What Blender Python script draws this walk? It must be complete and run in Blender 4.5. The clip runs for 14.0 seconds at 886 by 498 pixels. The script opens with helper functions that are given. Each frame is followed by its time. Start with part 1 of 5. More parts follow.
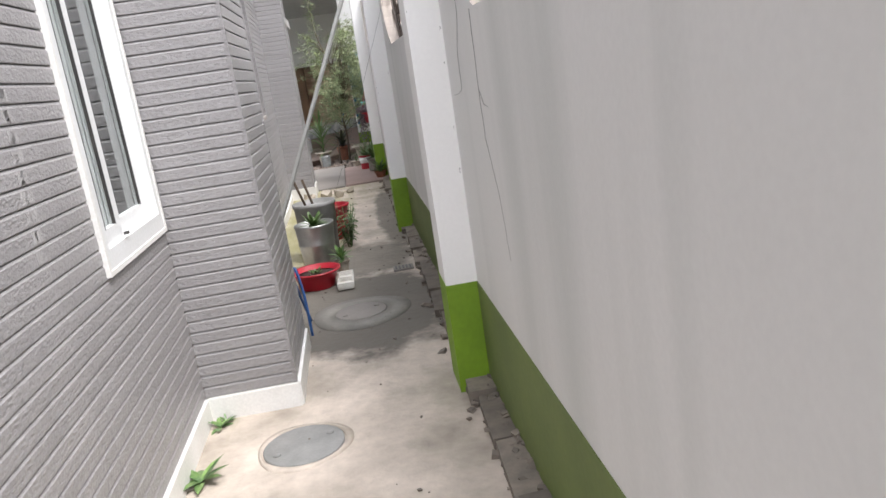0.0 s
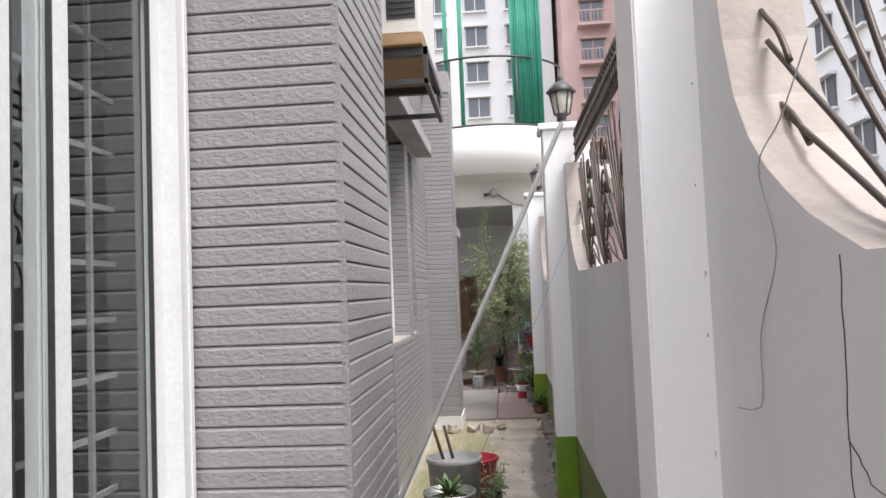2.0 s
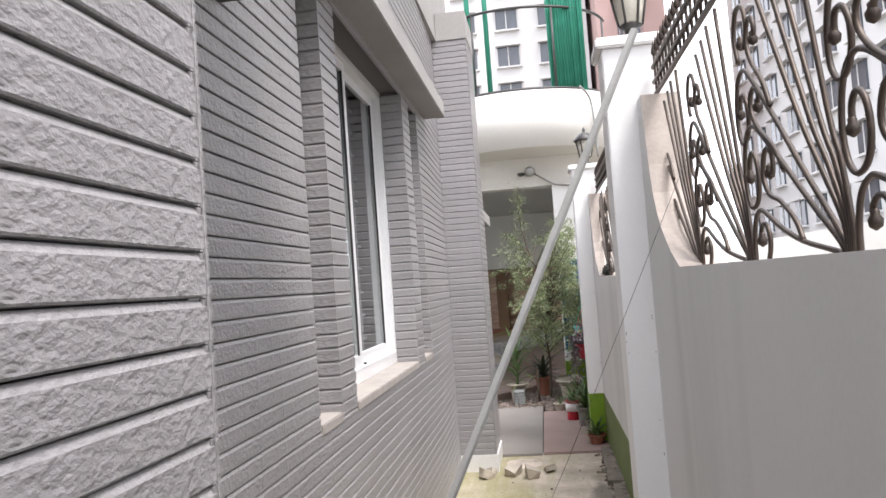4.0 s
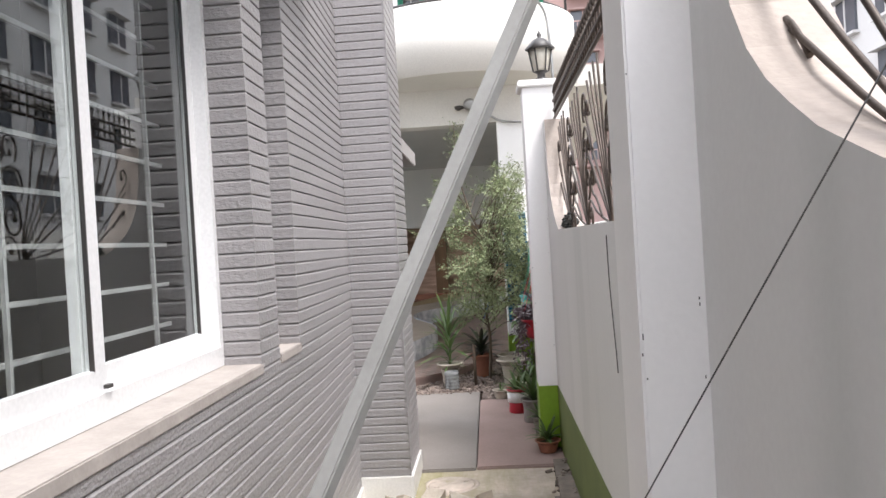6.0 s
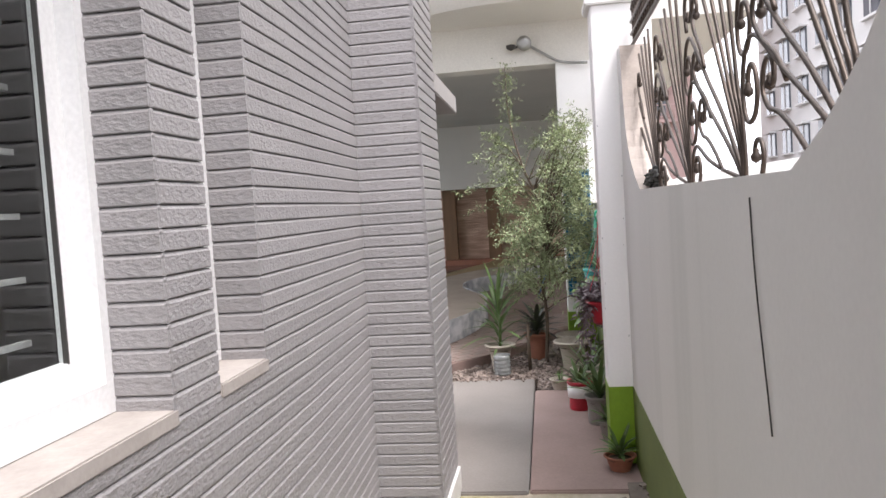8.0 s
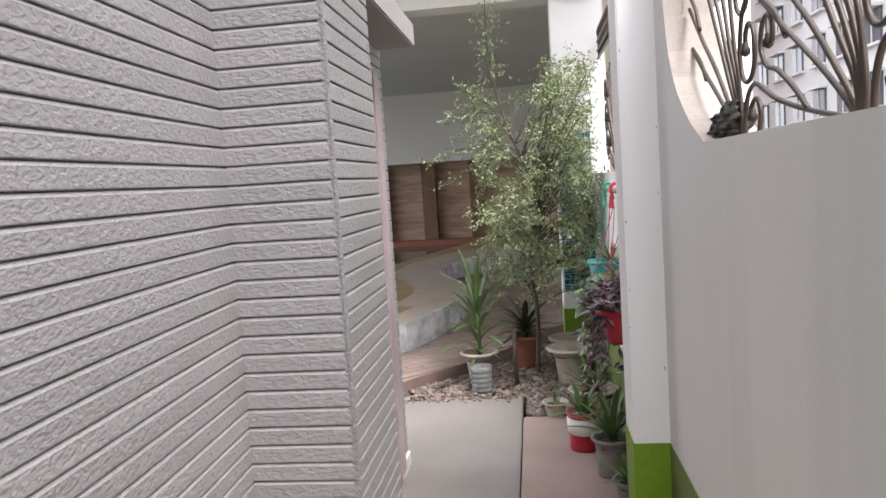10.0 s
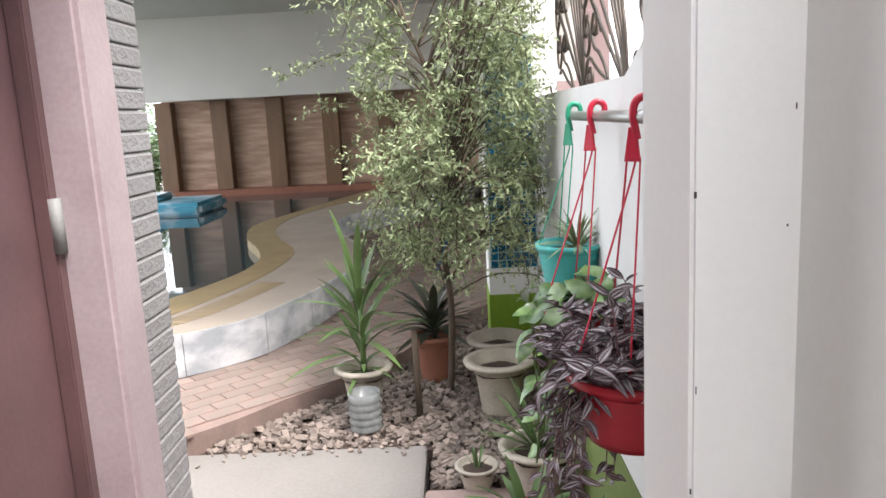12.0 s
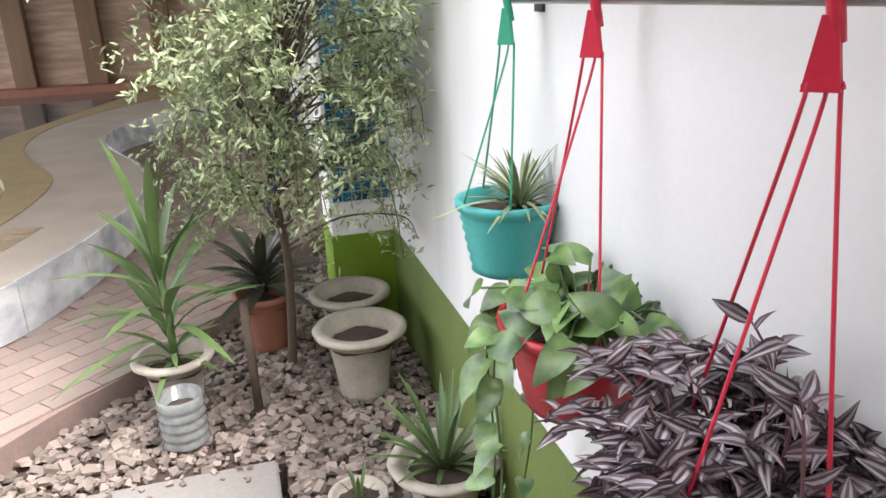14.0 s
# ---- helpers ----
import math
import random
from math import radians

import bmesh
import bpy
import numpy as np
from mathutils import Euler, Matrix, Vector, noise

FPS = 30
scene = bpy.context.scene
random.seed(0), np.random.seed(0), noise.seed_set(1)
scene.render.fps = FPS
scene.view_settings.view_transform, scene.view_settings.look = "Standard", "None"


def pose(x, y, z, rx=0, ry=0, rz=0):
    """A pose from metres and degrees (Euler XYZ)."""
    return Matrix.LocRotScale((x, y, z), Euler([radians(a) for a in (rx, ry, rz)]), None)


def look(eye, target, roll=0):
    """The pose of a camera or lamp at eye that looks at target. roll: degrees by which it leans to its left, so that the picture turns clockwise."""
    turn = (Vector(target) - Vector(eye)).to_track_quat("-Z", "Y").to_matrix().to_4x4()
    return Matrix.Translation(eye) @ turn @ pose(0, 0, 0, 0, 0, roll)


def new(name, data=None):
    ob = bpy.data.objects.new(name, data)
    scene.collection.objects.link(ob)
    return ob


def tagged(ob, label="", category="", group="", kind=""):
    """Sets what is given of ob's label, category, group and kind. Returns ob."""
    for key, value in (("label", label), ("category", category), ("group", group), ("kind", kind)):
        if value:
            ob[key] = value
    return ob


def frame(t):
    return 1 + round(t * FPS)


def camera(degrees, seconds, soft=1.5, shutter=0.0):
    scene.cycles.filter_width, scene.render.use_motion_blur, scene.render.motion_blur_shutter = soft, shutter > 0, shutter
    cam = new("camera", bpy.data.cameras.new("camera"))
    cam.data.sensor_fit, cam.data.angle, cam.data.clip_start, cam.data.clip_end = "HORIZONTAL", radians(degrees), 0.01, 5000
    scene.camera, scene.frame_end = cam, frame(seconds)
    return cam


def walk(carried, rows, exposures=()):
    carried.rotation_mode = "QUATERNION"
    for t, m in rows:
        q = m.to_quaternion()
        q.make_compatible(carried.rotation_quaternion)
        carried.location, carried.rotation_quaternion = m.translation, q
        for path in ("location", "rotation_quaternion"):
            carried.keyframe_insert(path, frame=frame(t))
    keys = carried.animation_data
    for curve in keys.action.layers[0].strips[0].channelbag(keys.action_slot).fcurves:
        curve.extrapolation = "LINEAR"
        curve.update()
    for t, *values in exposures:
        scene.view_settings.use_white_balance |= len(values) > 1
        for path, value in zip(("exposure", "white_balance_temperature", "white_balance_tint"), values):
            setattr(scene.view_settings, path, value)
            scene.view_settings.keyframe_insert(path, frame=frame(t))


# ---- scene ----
cam = camera(61.9, 14.0)
PATH = [
    (0, (0.324, -0.263, 1.477), (0.518, 1.671, 1.002), -8.5),
    (0.5, (0.356, 0.046, 1.522), (0.206, 2.002, 1.136), -6.5),
    (1, (0.324, 0.399, 1.515), (0.084, 2.361, 1.211), -4.5),
    (1.2, (0.304, 0.559, 1.558), (0.109, 2.534, 1.311), -3.4),
    (1.5, (0.303, 0.768, 1.593), (0.172, 2.76, 1.476), -2.7),
    (2, (0.302, 1.132, 1.616), (0.14, 3.122, 1.73), -2.3),
    (4.3, (0.273, 3.317, 1.704), (0.006, 5.297, 1.794), -4.2),
    (4.5, (0.283, 3.507, 1.688), (0.025, 5.488, 1.762), -4.0),
    (5, (0.322, 4.005, 1.693), (0.109, 5.993, 1.733), -3.7),
    (5.5, (0.285, 4.502, 1.663), (0.115, 6.494, 1.669), -3.3),
    (6, (0.316, 4.966, 1.645), (0.192, 6.962, 1.63), -3.4),
    (6.5, (0.38, 5.321, 1.673), (0.273, 7.318, 1.639), -3.5),
    (7, (0.383, 5.595, 1.678), (0.243, 7.59, 1.619), -3.8),
    (7.2, (0.37, 5.69, 1.687), (0.194, 7.681, 1.611), -3.6),
    (9.3, (0.281, 6.975, 1.605), (-0.054, 8.942, 1.469), -4.3),
    (9.5, (0.281, 7.147, 1.623), (-0.033, 9.117, 1.474), -4.0),
    (10, (0.28, 7.585, 1.624), (0.032, 9.561, 1.445), -3.8),
    (10.5, (0.223, 8.091, 1.64), (0.041, 10.071, 1.427), -4.1),
    (11, (0.292, 8.625, 1.605), (0.166, 10.605, 1.35), -3.8),
    (11.5, (0.319, 9.09, 1.572), (0.24, 11.066, 1.279), -3.5),
    (12, (0.323, 9.555, 1.541), (0.281, 11.523, 1.189), -3.0),
    (12.5, (0.334, 9.942, 1.526), (0.302, 11.907, 1.157), -3.6),
    (13, (0.286, 10.206, 1.506), (0.306, 12.17, 1.129), -4.1),
    (13.5, (0.184, 10.461, 1.542), (0.444, 12.39, 1.079), -4.1),
    (14, (0.16, 10.504, 1.532), (0.642, 12.332, 0.879), -2.4),
]
EXPOSURE = [(0, 1.33, 6400, 11), (1, 1.25, 6400, 13), (2, 1.06, 6400, 13), (4.5, 1.37, 6450, 13), (6, 1.38, 6450, 13), (7, 1.43, 6500, 15), (9.5, 1.41, 6500, 14), (10.5, 1.48, 6500, 13), (11.5, 1.73, 6420, 10), (12, 1.88, 6500, 11), (13.3, 1.97, 6500, 11), (14, 2.16, 6500, 12)]
walk(cam, [(t, look(eye, target, roll)) for t, eye, target, roll in PATH], EXPOSURE)


# ---- light: overcast daylight ----
world = bpy.data.worlds.new("sky")
scene.world = world
world.use_nodes = True
wn = world.node_tree.nodes
wl = world.node_tree.links
sky = wn.new("ShaderNodeTexSky")
sky.sky_type, sky.sun_disc = "NISHITA", False
sky.sun_elevation, sky.sun_rotation = radians(61), radians(128)
sky.air_density, sky.dust_density, sky.ozone_density = 1.0, 6.0, 1.0
cloud = wn.new("ShaderNodeMix")
cloud.data_type = "RGBA"
cloud.inputs[0].default_value = 0.8
cloud.inputs[7].default_value = (9.9, 10.3, 11.0, 1)
wl.new(sky.outputs[0], cloud.inputs[6])
wl.new(cloud.outputs[2], wn["Background"].inputs[0])
wn["Background"].inputs[1].default_value = 0.15
sun_data = bpy.data.lights.new("sun", "SUN")
sun_data.energy, sun_data.angle, sun_data.color = 1.45, radians(18), (1.0, 0.985, 0.96)
sun = new("sun", sun_data)
sun.matrix_world = look((5.8, -0.6, 13.5), (0, 4, 0))

# ---- materials ----


def material(name, col, col2=None, rough=0.7, scale=6.0, bump=0.15, bscale=80.0, metal=0.0, rnd=0.0, stretch=(1, 1, 1), mix=0.5, spec=0.5, bdist=0.004, trans=0.0, island=0.0, raw=False, fleck=0.14):
    """Two scales of variation: broad colour change from col to col2, fine grain in the relief; rnd varies piece by piece."""
    m = bpy.data.materials.new(name)
    m.use_nodes = True
    n, l = m.node_tree.nodes, m.node_tree.links
    b = n["Principled BSDF"]
    b.inputs["Roughness"].default_value, b.inputs["Metallic"].default_value = rough, metal
    b.inputs["Specular IOR Level"].default_value = spec
    b.inputs["Transmission Weight"].default_value = trans
    tc, mp = n.new("ShaderNodeTexCoord"), n.new("ShaderNodeMapping")
    mp.inputs["Scale"].default_value = stretch
    l.new(tc.outputs["Object"], mp.inputs[0])
    big, fine = n.new("ShaderNodeTexNoise"), n.new("ShaderNodeTexNoise")
    big.inputs["Scale"].default_value, big.inputs["Detail"].default_value = scale, 6
    fine.inputs["Scale"].default_value, fine.inputs["Detail"].default_value = bscale, 5
    l.new(mp.outputs[0], big.inputs[0])
    l.new(tc.outputs["Object"] if raw else mp.outputs[0], fine.inputs[0])
    ramp = n.new("ShaderNodeValToRGB")
    ramp.color_ramp.elements[0].position, ramp.color_ramp.elements[1].position = 0.5 - mix / 2, 0.5 + mix / 2
    ramp.color_ramp.elements[0].color = (*(col2 or col), 1)
    ramp.color_ramp.elements[1].color = (*col, 1)
    l.new(big.outputs[0], ramp.inputs[0])
    last = ramp.outputs[0]
    grain = n.new("ShaderNodeHueSaturation")
    rng = n.new("ShaderNodeMapRange")
    rng.inputs[3].default_value, rng.inputs[4].default_value = 1 - fleck, 1 + fleck
    l.new(fine.outputs[0], rng.inputs[0])
    l.new(rng.outputs[0], grain.inputs["Value"])
    l.new(last, grain.inputs["Color"])
    last = grain.outputs[0]
    if rnd or island:
        src = n.new("ShaderNodeObjectInfo").outputs["Random"] if rnd else n.new("ShaderNodeNewGeometry").outputs["Random Per Island"]
        vary, r2 = n.new("ShaderNodeHueSaturation"), n.new("ShaderNodeMapRange")
        r2.inputs[3].default_value, r2.inputs[4].default_value = 1 - (rnd or island), 1 + (rnd or island)
        l.new(src, r2.inputs[0])
        l.new(r2.outputs[0], vary.inputs["Value"])
        l.new(last, vary.inputs["Color"])
        last = vary.outputs[0]
    l.new(last, b.inputs["Base Color"])
    if bump:
        bp = n.new("ShaderNodeBump")
        bp.inputs["Strength"].default_value, bp.inputs["Distance"].default_value = bump, bdist
        l.new(fine.outputs[0], bp.inputs["Height"])
        l.new(bp.outputs[0], b.inputs["Normal"])
    return m


def glass(name, col=(0.9, 0.95, 0.95), rough=0.0):
    m = bpy.data.materials.new(name)
    m.use_nodes = True
    b = m.node_tree.nodes["Principled BSDF"]
    b.inputs["Base Color"].default_value = (*col, 1)
    b.inputs["Roughness"].default_value, b.inputs["Transmission Weight"].default_value = rough, 1.0
    return m


SIDING = material("siding", (0.3, 0.286, 0.286), (0.265, 0.252, 0.252), 0.34, 3, 0.75, 95, rnd=0.05, stretch=(0.6, 1, 1), bdist=0.007)
LIME_SHEEN = material("lime_sheen_run", (0.4, 0.385, 0.38), (0.31, 0.295, 0.292), 0.6, 30, 0.8, 90, bdist=0.005, mix=0.3)
DRIP_WHITE = material("white_drip", (0.75, 0.735, 0.72), (0.5, 0.485, 0.475), 0.6, 35, 0.6, 90, bdist=0.005, mix=0.3)
OLIVE = material("olive_paint", (0.15, 0.2, 0.05), (0.11, 0.15, 0.04), 0.65, 3, 0.15, 40)
BACKING = material("siding_backing", (0.12, 0.115, 0.11), rough=0.8)
WHITE_TRIM = material("white_trim", (0.78, 0.77, 0.75), (0.68, 0.66, 0.63), 0.5, 4, 0.1)
PVC = material("white_pvc", (0.74, 0.74, 0.74), (0.67, 0.67, 0.66), 0.3, 3, 0.03)
SILL = material("sill_plaster", (0.4, 0.36, 0.33), (0.3, 0.27, 0.245), 0.8, 9, 0.25)
PLASTER = material("wall_paint", (0.77, 0.765, 0.755), (0.67, 0.67, 0.655), 0.72, 1.1, 0.1, 60, stretch=(1, 1, 0.35), mix=0.6, raw=True, fleck=0.04)
# faint rain streaks down the paint
rain_n, rain_l = PLASTER.node_tree.nodes, PLASTER.node_tree.links
rain_tc, rain_map, rain, rain_ramp, rain_mix = rain_n.new("ShaderNodeTexCoord"), rain_n.new("ShaderNodeMapping"), rain_n.new("ShaderNodeTexNoise"), rain_n.new("ShaderNodeValToRGB"), rain_n.new("ShaderNodeMix")
rain_map.inputs["Scale"].default_value = (1, 1, 0.06)
rain.inputs["Scale"].default_value, rain.inputs["Detail"].default_value, rain.inputs["Roughness"].default_value = 2.2, 3, 0.5
rain_ramp.color_ramp.elements[0].position, rain_ramp.color_ramp.elements[1].position = 0.5, 0.85
rain_mix.data_type, rain_mix.blend_type = "RGBA", "MULTIPLY"
rain_mix.inputs[7].default_value = (0.66, 0.69, 0.67, 1)
paint_in = rain_n["Principled BSDF"].inputs["Base Color"]
rain_l.new(rain_tc.outputs["Object"], rain_map.inputs[0])
rain_l.new(rain_map.outputs[0], rain.inputs[0])
rain_l.new(rain.outputs[0], rain_ramp.inputs[0])
rain_l.new(rain_ramp.outputs[0], rain_mix.inputs[0])
rain_l.new(paint_in.links[0].from_socket, rain_mix.inputs[6])
rain_l.new(rain_mix.outputs[2], paint_in)
PILLAR = material("pillar_paint", (0.88, 0.87, 0.86), (0.84, 0.83, 0.815), 0.7, 1.6, 0.12, 60, stretch=(1, 1, 0.3), raw=True, fleck=0.03)
GREEN = material("green_paint", (0.21, 0.36, 0.015), (0.15, 0.26, 0.015), 0.6, 3, 0.15, 40)
CREAM = material("cream_plaster", (0.46, 0.40, 0.355), (0.36, 0.31, 0.27), 0.8, 7, 0.3, 60)
CONCRETE = material("path_concrete", (0.64, 0.55, 0.47), (0.33, 0.285, 0.235), 0.85, 2.6, 0.7, 22, mix=0.4, bdist=0.012, fleck=0.22)
moss_n, moss_l = CONCRETE.node_tree.nodes, CONCRETE.node_tree.links
moss = moss_n.new("ShaderNodeTexNoise")
moss.inputs["Scale"].default_value, moss.inputs["Detail"].default_value, moss.inputs["Roughness"].default_value = 0.9, 8, 0.7
moss_ramp, moss_mix = moss_n.new("ShaderNodeValToRGB"), moss_n.new("ShaderNodeMix")
moss_ramp.color_ramp.elements[0].position, moss_ramp.color_ramp.elements[1].position = 0.57, 0.7
moss_mix.data_type = "RGBA"
moss_mix.inputs[7].default_value = (0.25, 0.235, 0.11, 1)
base_in = moss_n["Principled BSDF"].inputs["Base Color"]
moss_l.new(base_in.links[0].from_socket, moss_mix.inputs[6])
moss_l.new(moss.outputs[0], moss_ramp.inputs[0])
moss_l.new(moss_ramp.outputs[0], moss_mix.inputs[0])
# more moss farther along the path
moss_tc, moss_xyz, moss_far, moss_sum = moss_n.new("ShaderNodeTexCoord"), moss_n.new("ShaderNodeSeparateXYZ"), moss_n.new("ShaderNodeMapRange"), moss_n.new("ShaderNodeMath")
moss_far.inputs[1].default_value, moss_far.inputs[2].default_value, moss_far.inputs[3].default_value, moss_far.inputs[4].default_value = 5.0, 8.0, 0.0, 0.15
moss_l.new(moss_tc.outputs["Object"], moss_xyz.inputs[0])
moss_l.new(moss_xyz.outputs[1], moss_far.inputs[0])
moss_l.new(moss.outputs[0], moss_sum.inputs[0])
moss_l.new(moss_far.outputs[0], moss_sum.inputs[1])
moss_l.new(moss_sum.outputs[0], moss_ramp.inputs[0])
last = moss_mix.outputs[2]
# damp, dark cement where water stands
blot = moss_n.new("ShaderNodeTexNoise")
blot.inputs["Scale"].default_value, blot.inputs["Detail"].default_value, blot.inputs["Roughness"].default_value = 3.5, 7, 0.65
moss_l.new(moss_tc.outputs["Object"], blot.inputs[0])
for cx, cy, rx, ry, tone in ((0.22, 4.4, 0.62, 0.85, 0.95), (0.27, 5.75, 0.42, 0.5, 0.75), (0.62, 7.6, 0.16, 1.6, 0.8)):
    spot, far, jag, edge, wet = moss_n.new("ShaderNodeMapping"), moss_n.new("ShaderNodeVectorMath"), moss_n.new("ShaderNodeMath"), moss_n.new("ShaderNodeMapRange"), moss_n.new("ShaderNodeMix")
    spot.inputs["Scale"].default_value, spot.inputs["Location"].default_value = (1 / rx, 1 / ry, 0), (-cx / rx, -cy / ry, 0)
    far.operation = "LENGTH"
    edge.inputs[1].default_value, edge.inputs[2].default_value, edge.inputs[3].default_value, edge.inputs[4].default_value = 1.38, 1.62, tone, 0.0
    wet.data_type = "RGBA"
    wet.inputs[7].default_value = (0.13, 0.117, 0.098, 1)
    moss_l.new(moss_tc.outputs["Object"], spot.inputs[0])
    moss_l.new(spot.outputs[0], far.inputs[0])
    moss_l.new(far.outputs["Value"], jag.inputs[0])
    moss_l.new(blot.outputs[0], jag.inputs[1])
    moss_l.new(jag.outputs[0], edge.inputs[0])
    moss_l.new(edge.outputs[0], wet.inputs[0])
    moss_l.new(last, wet.inputs[6])
    last = wet.outputs[2]
moss_l.new(last, base_in)
MOSSY = material("damp_concrete", (0.27, 0.25, 0.22), (0.13, 0.122, 0.108), 0.6, 4, 0.3, 40)
SLAB = material("slab_grey", (0.26, 0.235, 0.215), (0.19, 0.172, 0.158), 0.75, 1.5, 0.2, 60)
PINKSLAB = material("slab_pink", (0.33, 0.24, 0.215), (0.24, 0.175, 0.155), 0.75, 2, 0.25, 60)
BRICKPAVE = material("brick_paver", (0.33, 0.215, 0.18), (0.25, 0.2, 0.175), 0.7, 5, 0.3, 70, rnd=0.16, mix=0.25)
KERB = material("kerb_stone", (0.3, 0.205, 0.178), (0.2, 0.145, 0.125), 0.8, 8, 0.3, 60)
MARBLE = material("white_marble", (0.74, 0.74, 0.75), (0.4, 0.42, 0.45), 0.25, 3.2, 0.02, 60, rnd=0.04, mix=0.25, stretch=(1, 1.6, 2.2))
COPING = material("yellow_coping", (0.36, 0.26, 0.125), (0.27, 0.2, 0.1), 0.6, 5, 0.2, 60)
DECK = material("deck_stone", (0.42, 0.35, 0.285), (0.33, 0.275, 0.225), 0.7, 3, 0.2, 50)
WATER = material("pool_water", (0.05, 0.085, 0.095), (0.045, 0.075, 0.085), 0.02, 1, 0.05, 3, bdist=0.02)
TILE = material("blue_tile", (0.01, 0.12, 0.24), (0.01, 0.09, 0.18), 0.12, 20, 0, rnd=0.35)
POOLTILE = material("pool_tile", (0.03, 0.27, 0.42), (0.02, 0.2, 0.33), 0.2, 20, 0, island=0.3)
GROUT = material("tile_grout", (0.35, 0.5, 0.52), rough=0.8)
STONE = material("ledge_stone", (0.56, 0.39, 0.29), (0.36, 0.235, 0.17), 0.8, 3, 0.8, 9, stretch=(0.6, 0.6, 4), mix=0.3, bdist=0.03)
WOODCOL = material("brown_column", (0.2, 0.105, 0.05), (0.14, 0.075, 0.035), 0.5, 3, 0.15, 30, stretch=(3, 3, 0.3))
HALLWHITE = material("hall_paint", (0.7, 0.68, 0.63), (0.63, 0.61, 0.57), 0.8, 1, 0.1)
CEIL = material("hall_ceiling_paint", (0.62, 0.6, 0.555), (0.55, 0.535, 0.49), 0.85, 0.8, 0.1)
IRON = material("wrought_iron", (0.05, 0.042, 0.037), (0.1, 0.075, 0.06), 0.45, 12, 0.2, 120, metal=0.6)
MAROON = material("maroon_metal", (0.15, 0.08, 0.08), (0.1, 0.055, 0.056), 0.4, 5, 0.1)
PINKFRAME = material("pink_frame_paint", (0.46, 0.37, 0.38), (0.37, 0.28, 0.29), 0.3, 5, 0.1)
STEEL = material("galvanised_steel", (0.45, 0.45, 0.44), (0.3, 0.3, 0.29), 0.4, 8, 0.1, metal=0.9)
CASTIRON = material("manhole_iron", (0.3, 0.29, 0.28), (0.2, 0.2, 0.19), 0.6, 10, 0.4, 90)
GREYPOLE = material("pole_plastic", (0.36, 0.36, 0.345), (0.28, 0.28, 0.265), 0.5, 6, 0.05)
EARTH = material("soil", (0.09, 0.06, 0.045), (0.05, 0.035, 0.028), 0.95, 20, 0.6, 90, bdist=0.01)
GRAVEL = material("gravel_chips", (0.3, 0.24, 0.205), (0.16, 0.125, 0.105), 0.85, 9, 0.2, 60, island=0.35)
RUBBLE = material("rubble", (0.25, 0.21, 0.175), (0.14, 0.12, 0.1), 0.9, 12, 0.5, 50, island=0.25)
GROUND = material("ground_earth", (0.3, 0.27, 0.23), (0.22, 0.2, 0.17), 0.95, 0.3, 0.2, 10)
URN = material("urn_cement", (0.5, 0.44, 0.36), (0.33, 0.29, 0.24), 0.85, 9, 0.3, 70)
TERRACOTTA = material("terracotta", (0.33, 0.13, 0.075), (0.24, 0.095, 0.06), 0.7, 8, 0.2)
REDPOT = material("red_plastic", (0.42, 0.015, 0.03), (0.36, 0.012, 0.025), 0.35, 5, 0.03)
REDHOOK = material("red_hook_plastic", (0.55, 0.02, 0.05), rough=0.35, bump=0)
TEAL = material("teal_plastic", (0.06, 0.42, 0.39), (0.05, 0.36, 0.34), 0.35, 5, 0.03)
GREENHOOK = material("green_hook_plastic", (0.02, 0.3, 0.17), rough=0.35, bump=0)
LEAF_TREE = material("tree_leaf", (0.34, 0.385, 0.21), (0.19, 0.235, 0.115), 0.5, 9, 0, island=0.35, spec=0.4)
LEAF_STRAP = material("strap_leaf", (0.12, 0.185, 0.06), (0.06, 0.105, 0.032), 0.45, 7, 0, island=0.2)
LEAF_POTHOS = material("pothos_leaf", (0.18, 0.28, 0.09), (0.045, 0.1, 0.03), 0.3, 22, 0, island=0.3, mix=0.3)
LEAF_SPIDER = material("spider_leaf", (0.14, 0.2, 0.07), (0.3, 0.33, 0.2), 0.45, 40, 0, island=0.25)
LEAF_PURPLE = material("purple_leaf", (0.1, 0.055, 0.065), (0.05, 0.022, 0.03), 0.3, 18, 0, island=0.4, mix=0.3)
LEAF_SILVER = material("silver_stripe", (0.36, 0.335, 0.345), (0.2, 0.175, 0.185), 0.25, 20, 0, mix=0.3)
STEM_PURPLE = material("purple_stem", (0.16, 0.07, 0.08), rough=0.5, bump=0)
LEAF_DARK = material("dark_leaf", (0.045, 0.07, 0.03), (0.05, 0.03, 0.03), 0.4, 10, 0, island=0.3)
BARK = material("bark", (0.12, 0.085, 0.06), (0.07, 0.05, 0.035), 0.9, 14, 0.5, 60)
GLASS = glass("window_glass")
BOTTLE = material("bottle_plastic", (0.62, 0.64, 0.64), (0.4, 0.41, 0.4), 0.15, 30, 0.1, trans=0.55)
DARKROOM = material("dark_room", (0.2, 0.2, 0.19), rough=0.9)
LAMPGLASS = material("lamp_glass", (0.5, 0.47, 0.4), rough=0.3, bump=0)
BLACKMETAL = material("black_metal", (0.03, 0.03, 0.03), (0.05, 0.045, 0.04), 0.45, 10, 0.1)
ACWHITE = material("ac_casing", (0.72, 0.71, 0.66), (0.6, 0.58, 0.52), 0.45, 4, 0.03)
PLANK = material("bare_wood", (0.42, 0.27, 0.13), (0.3, 0.18, 0.09), 0.7, 5, 0.3, 60, stretch=(1, 6, 6))
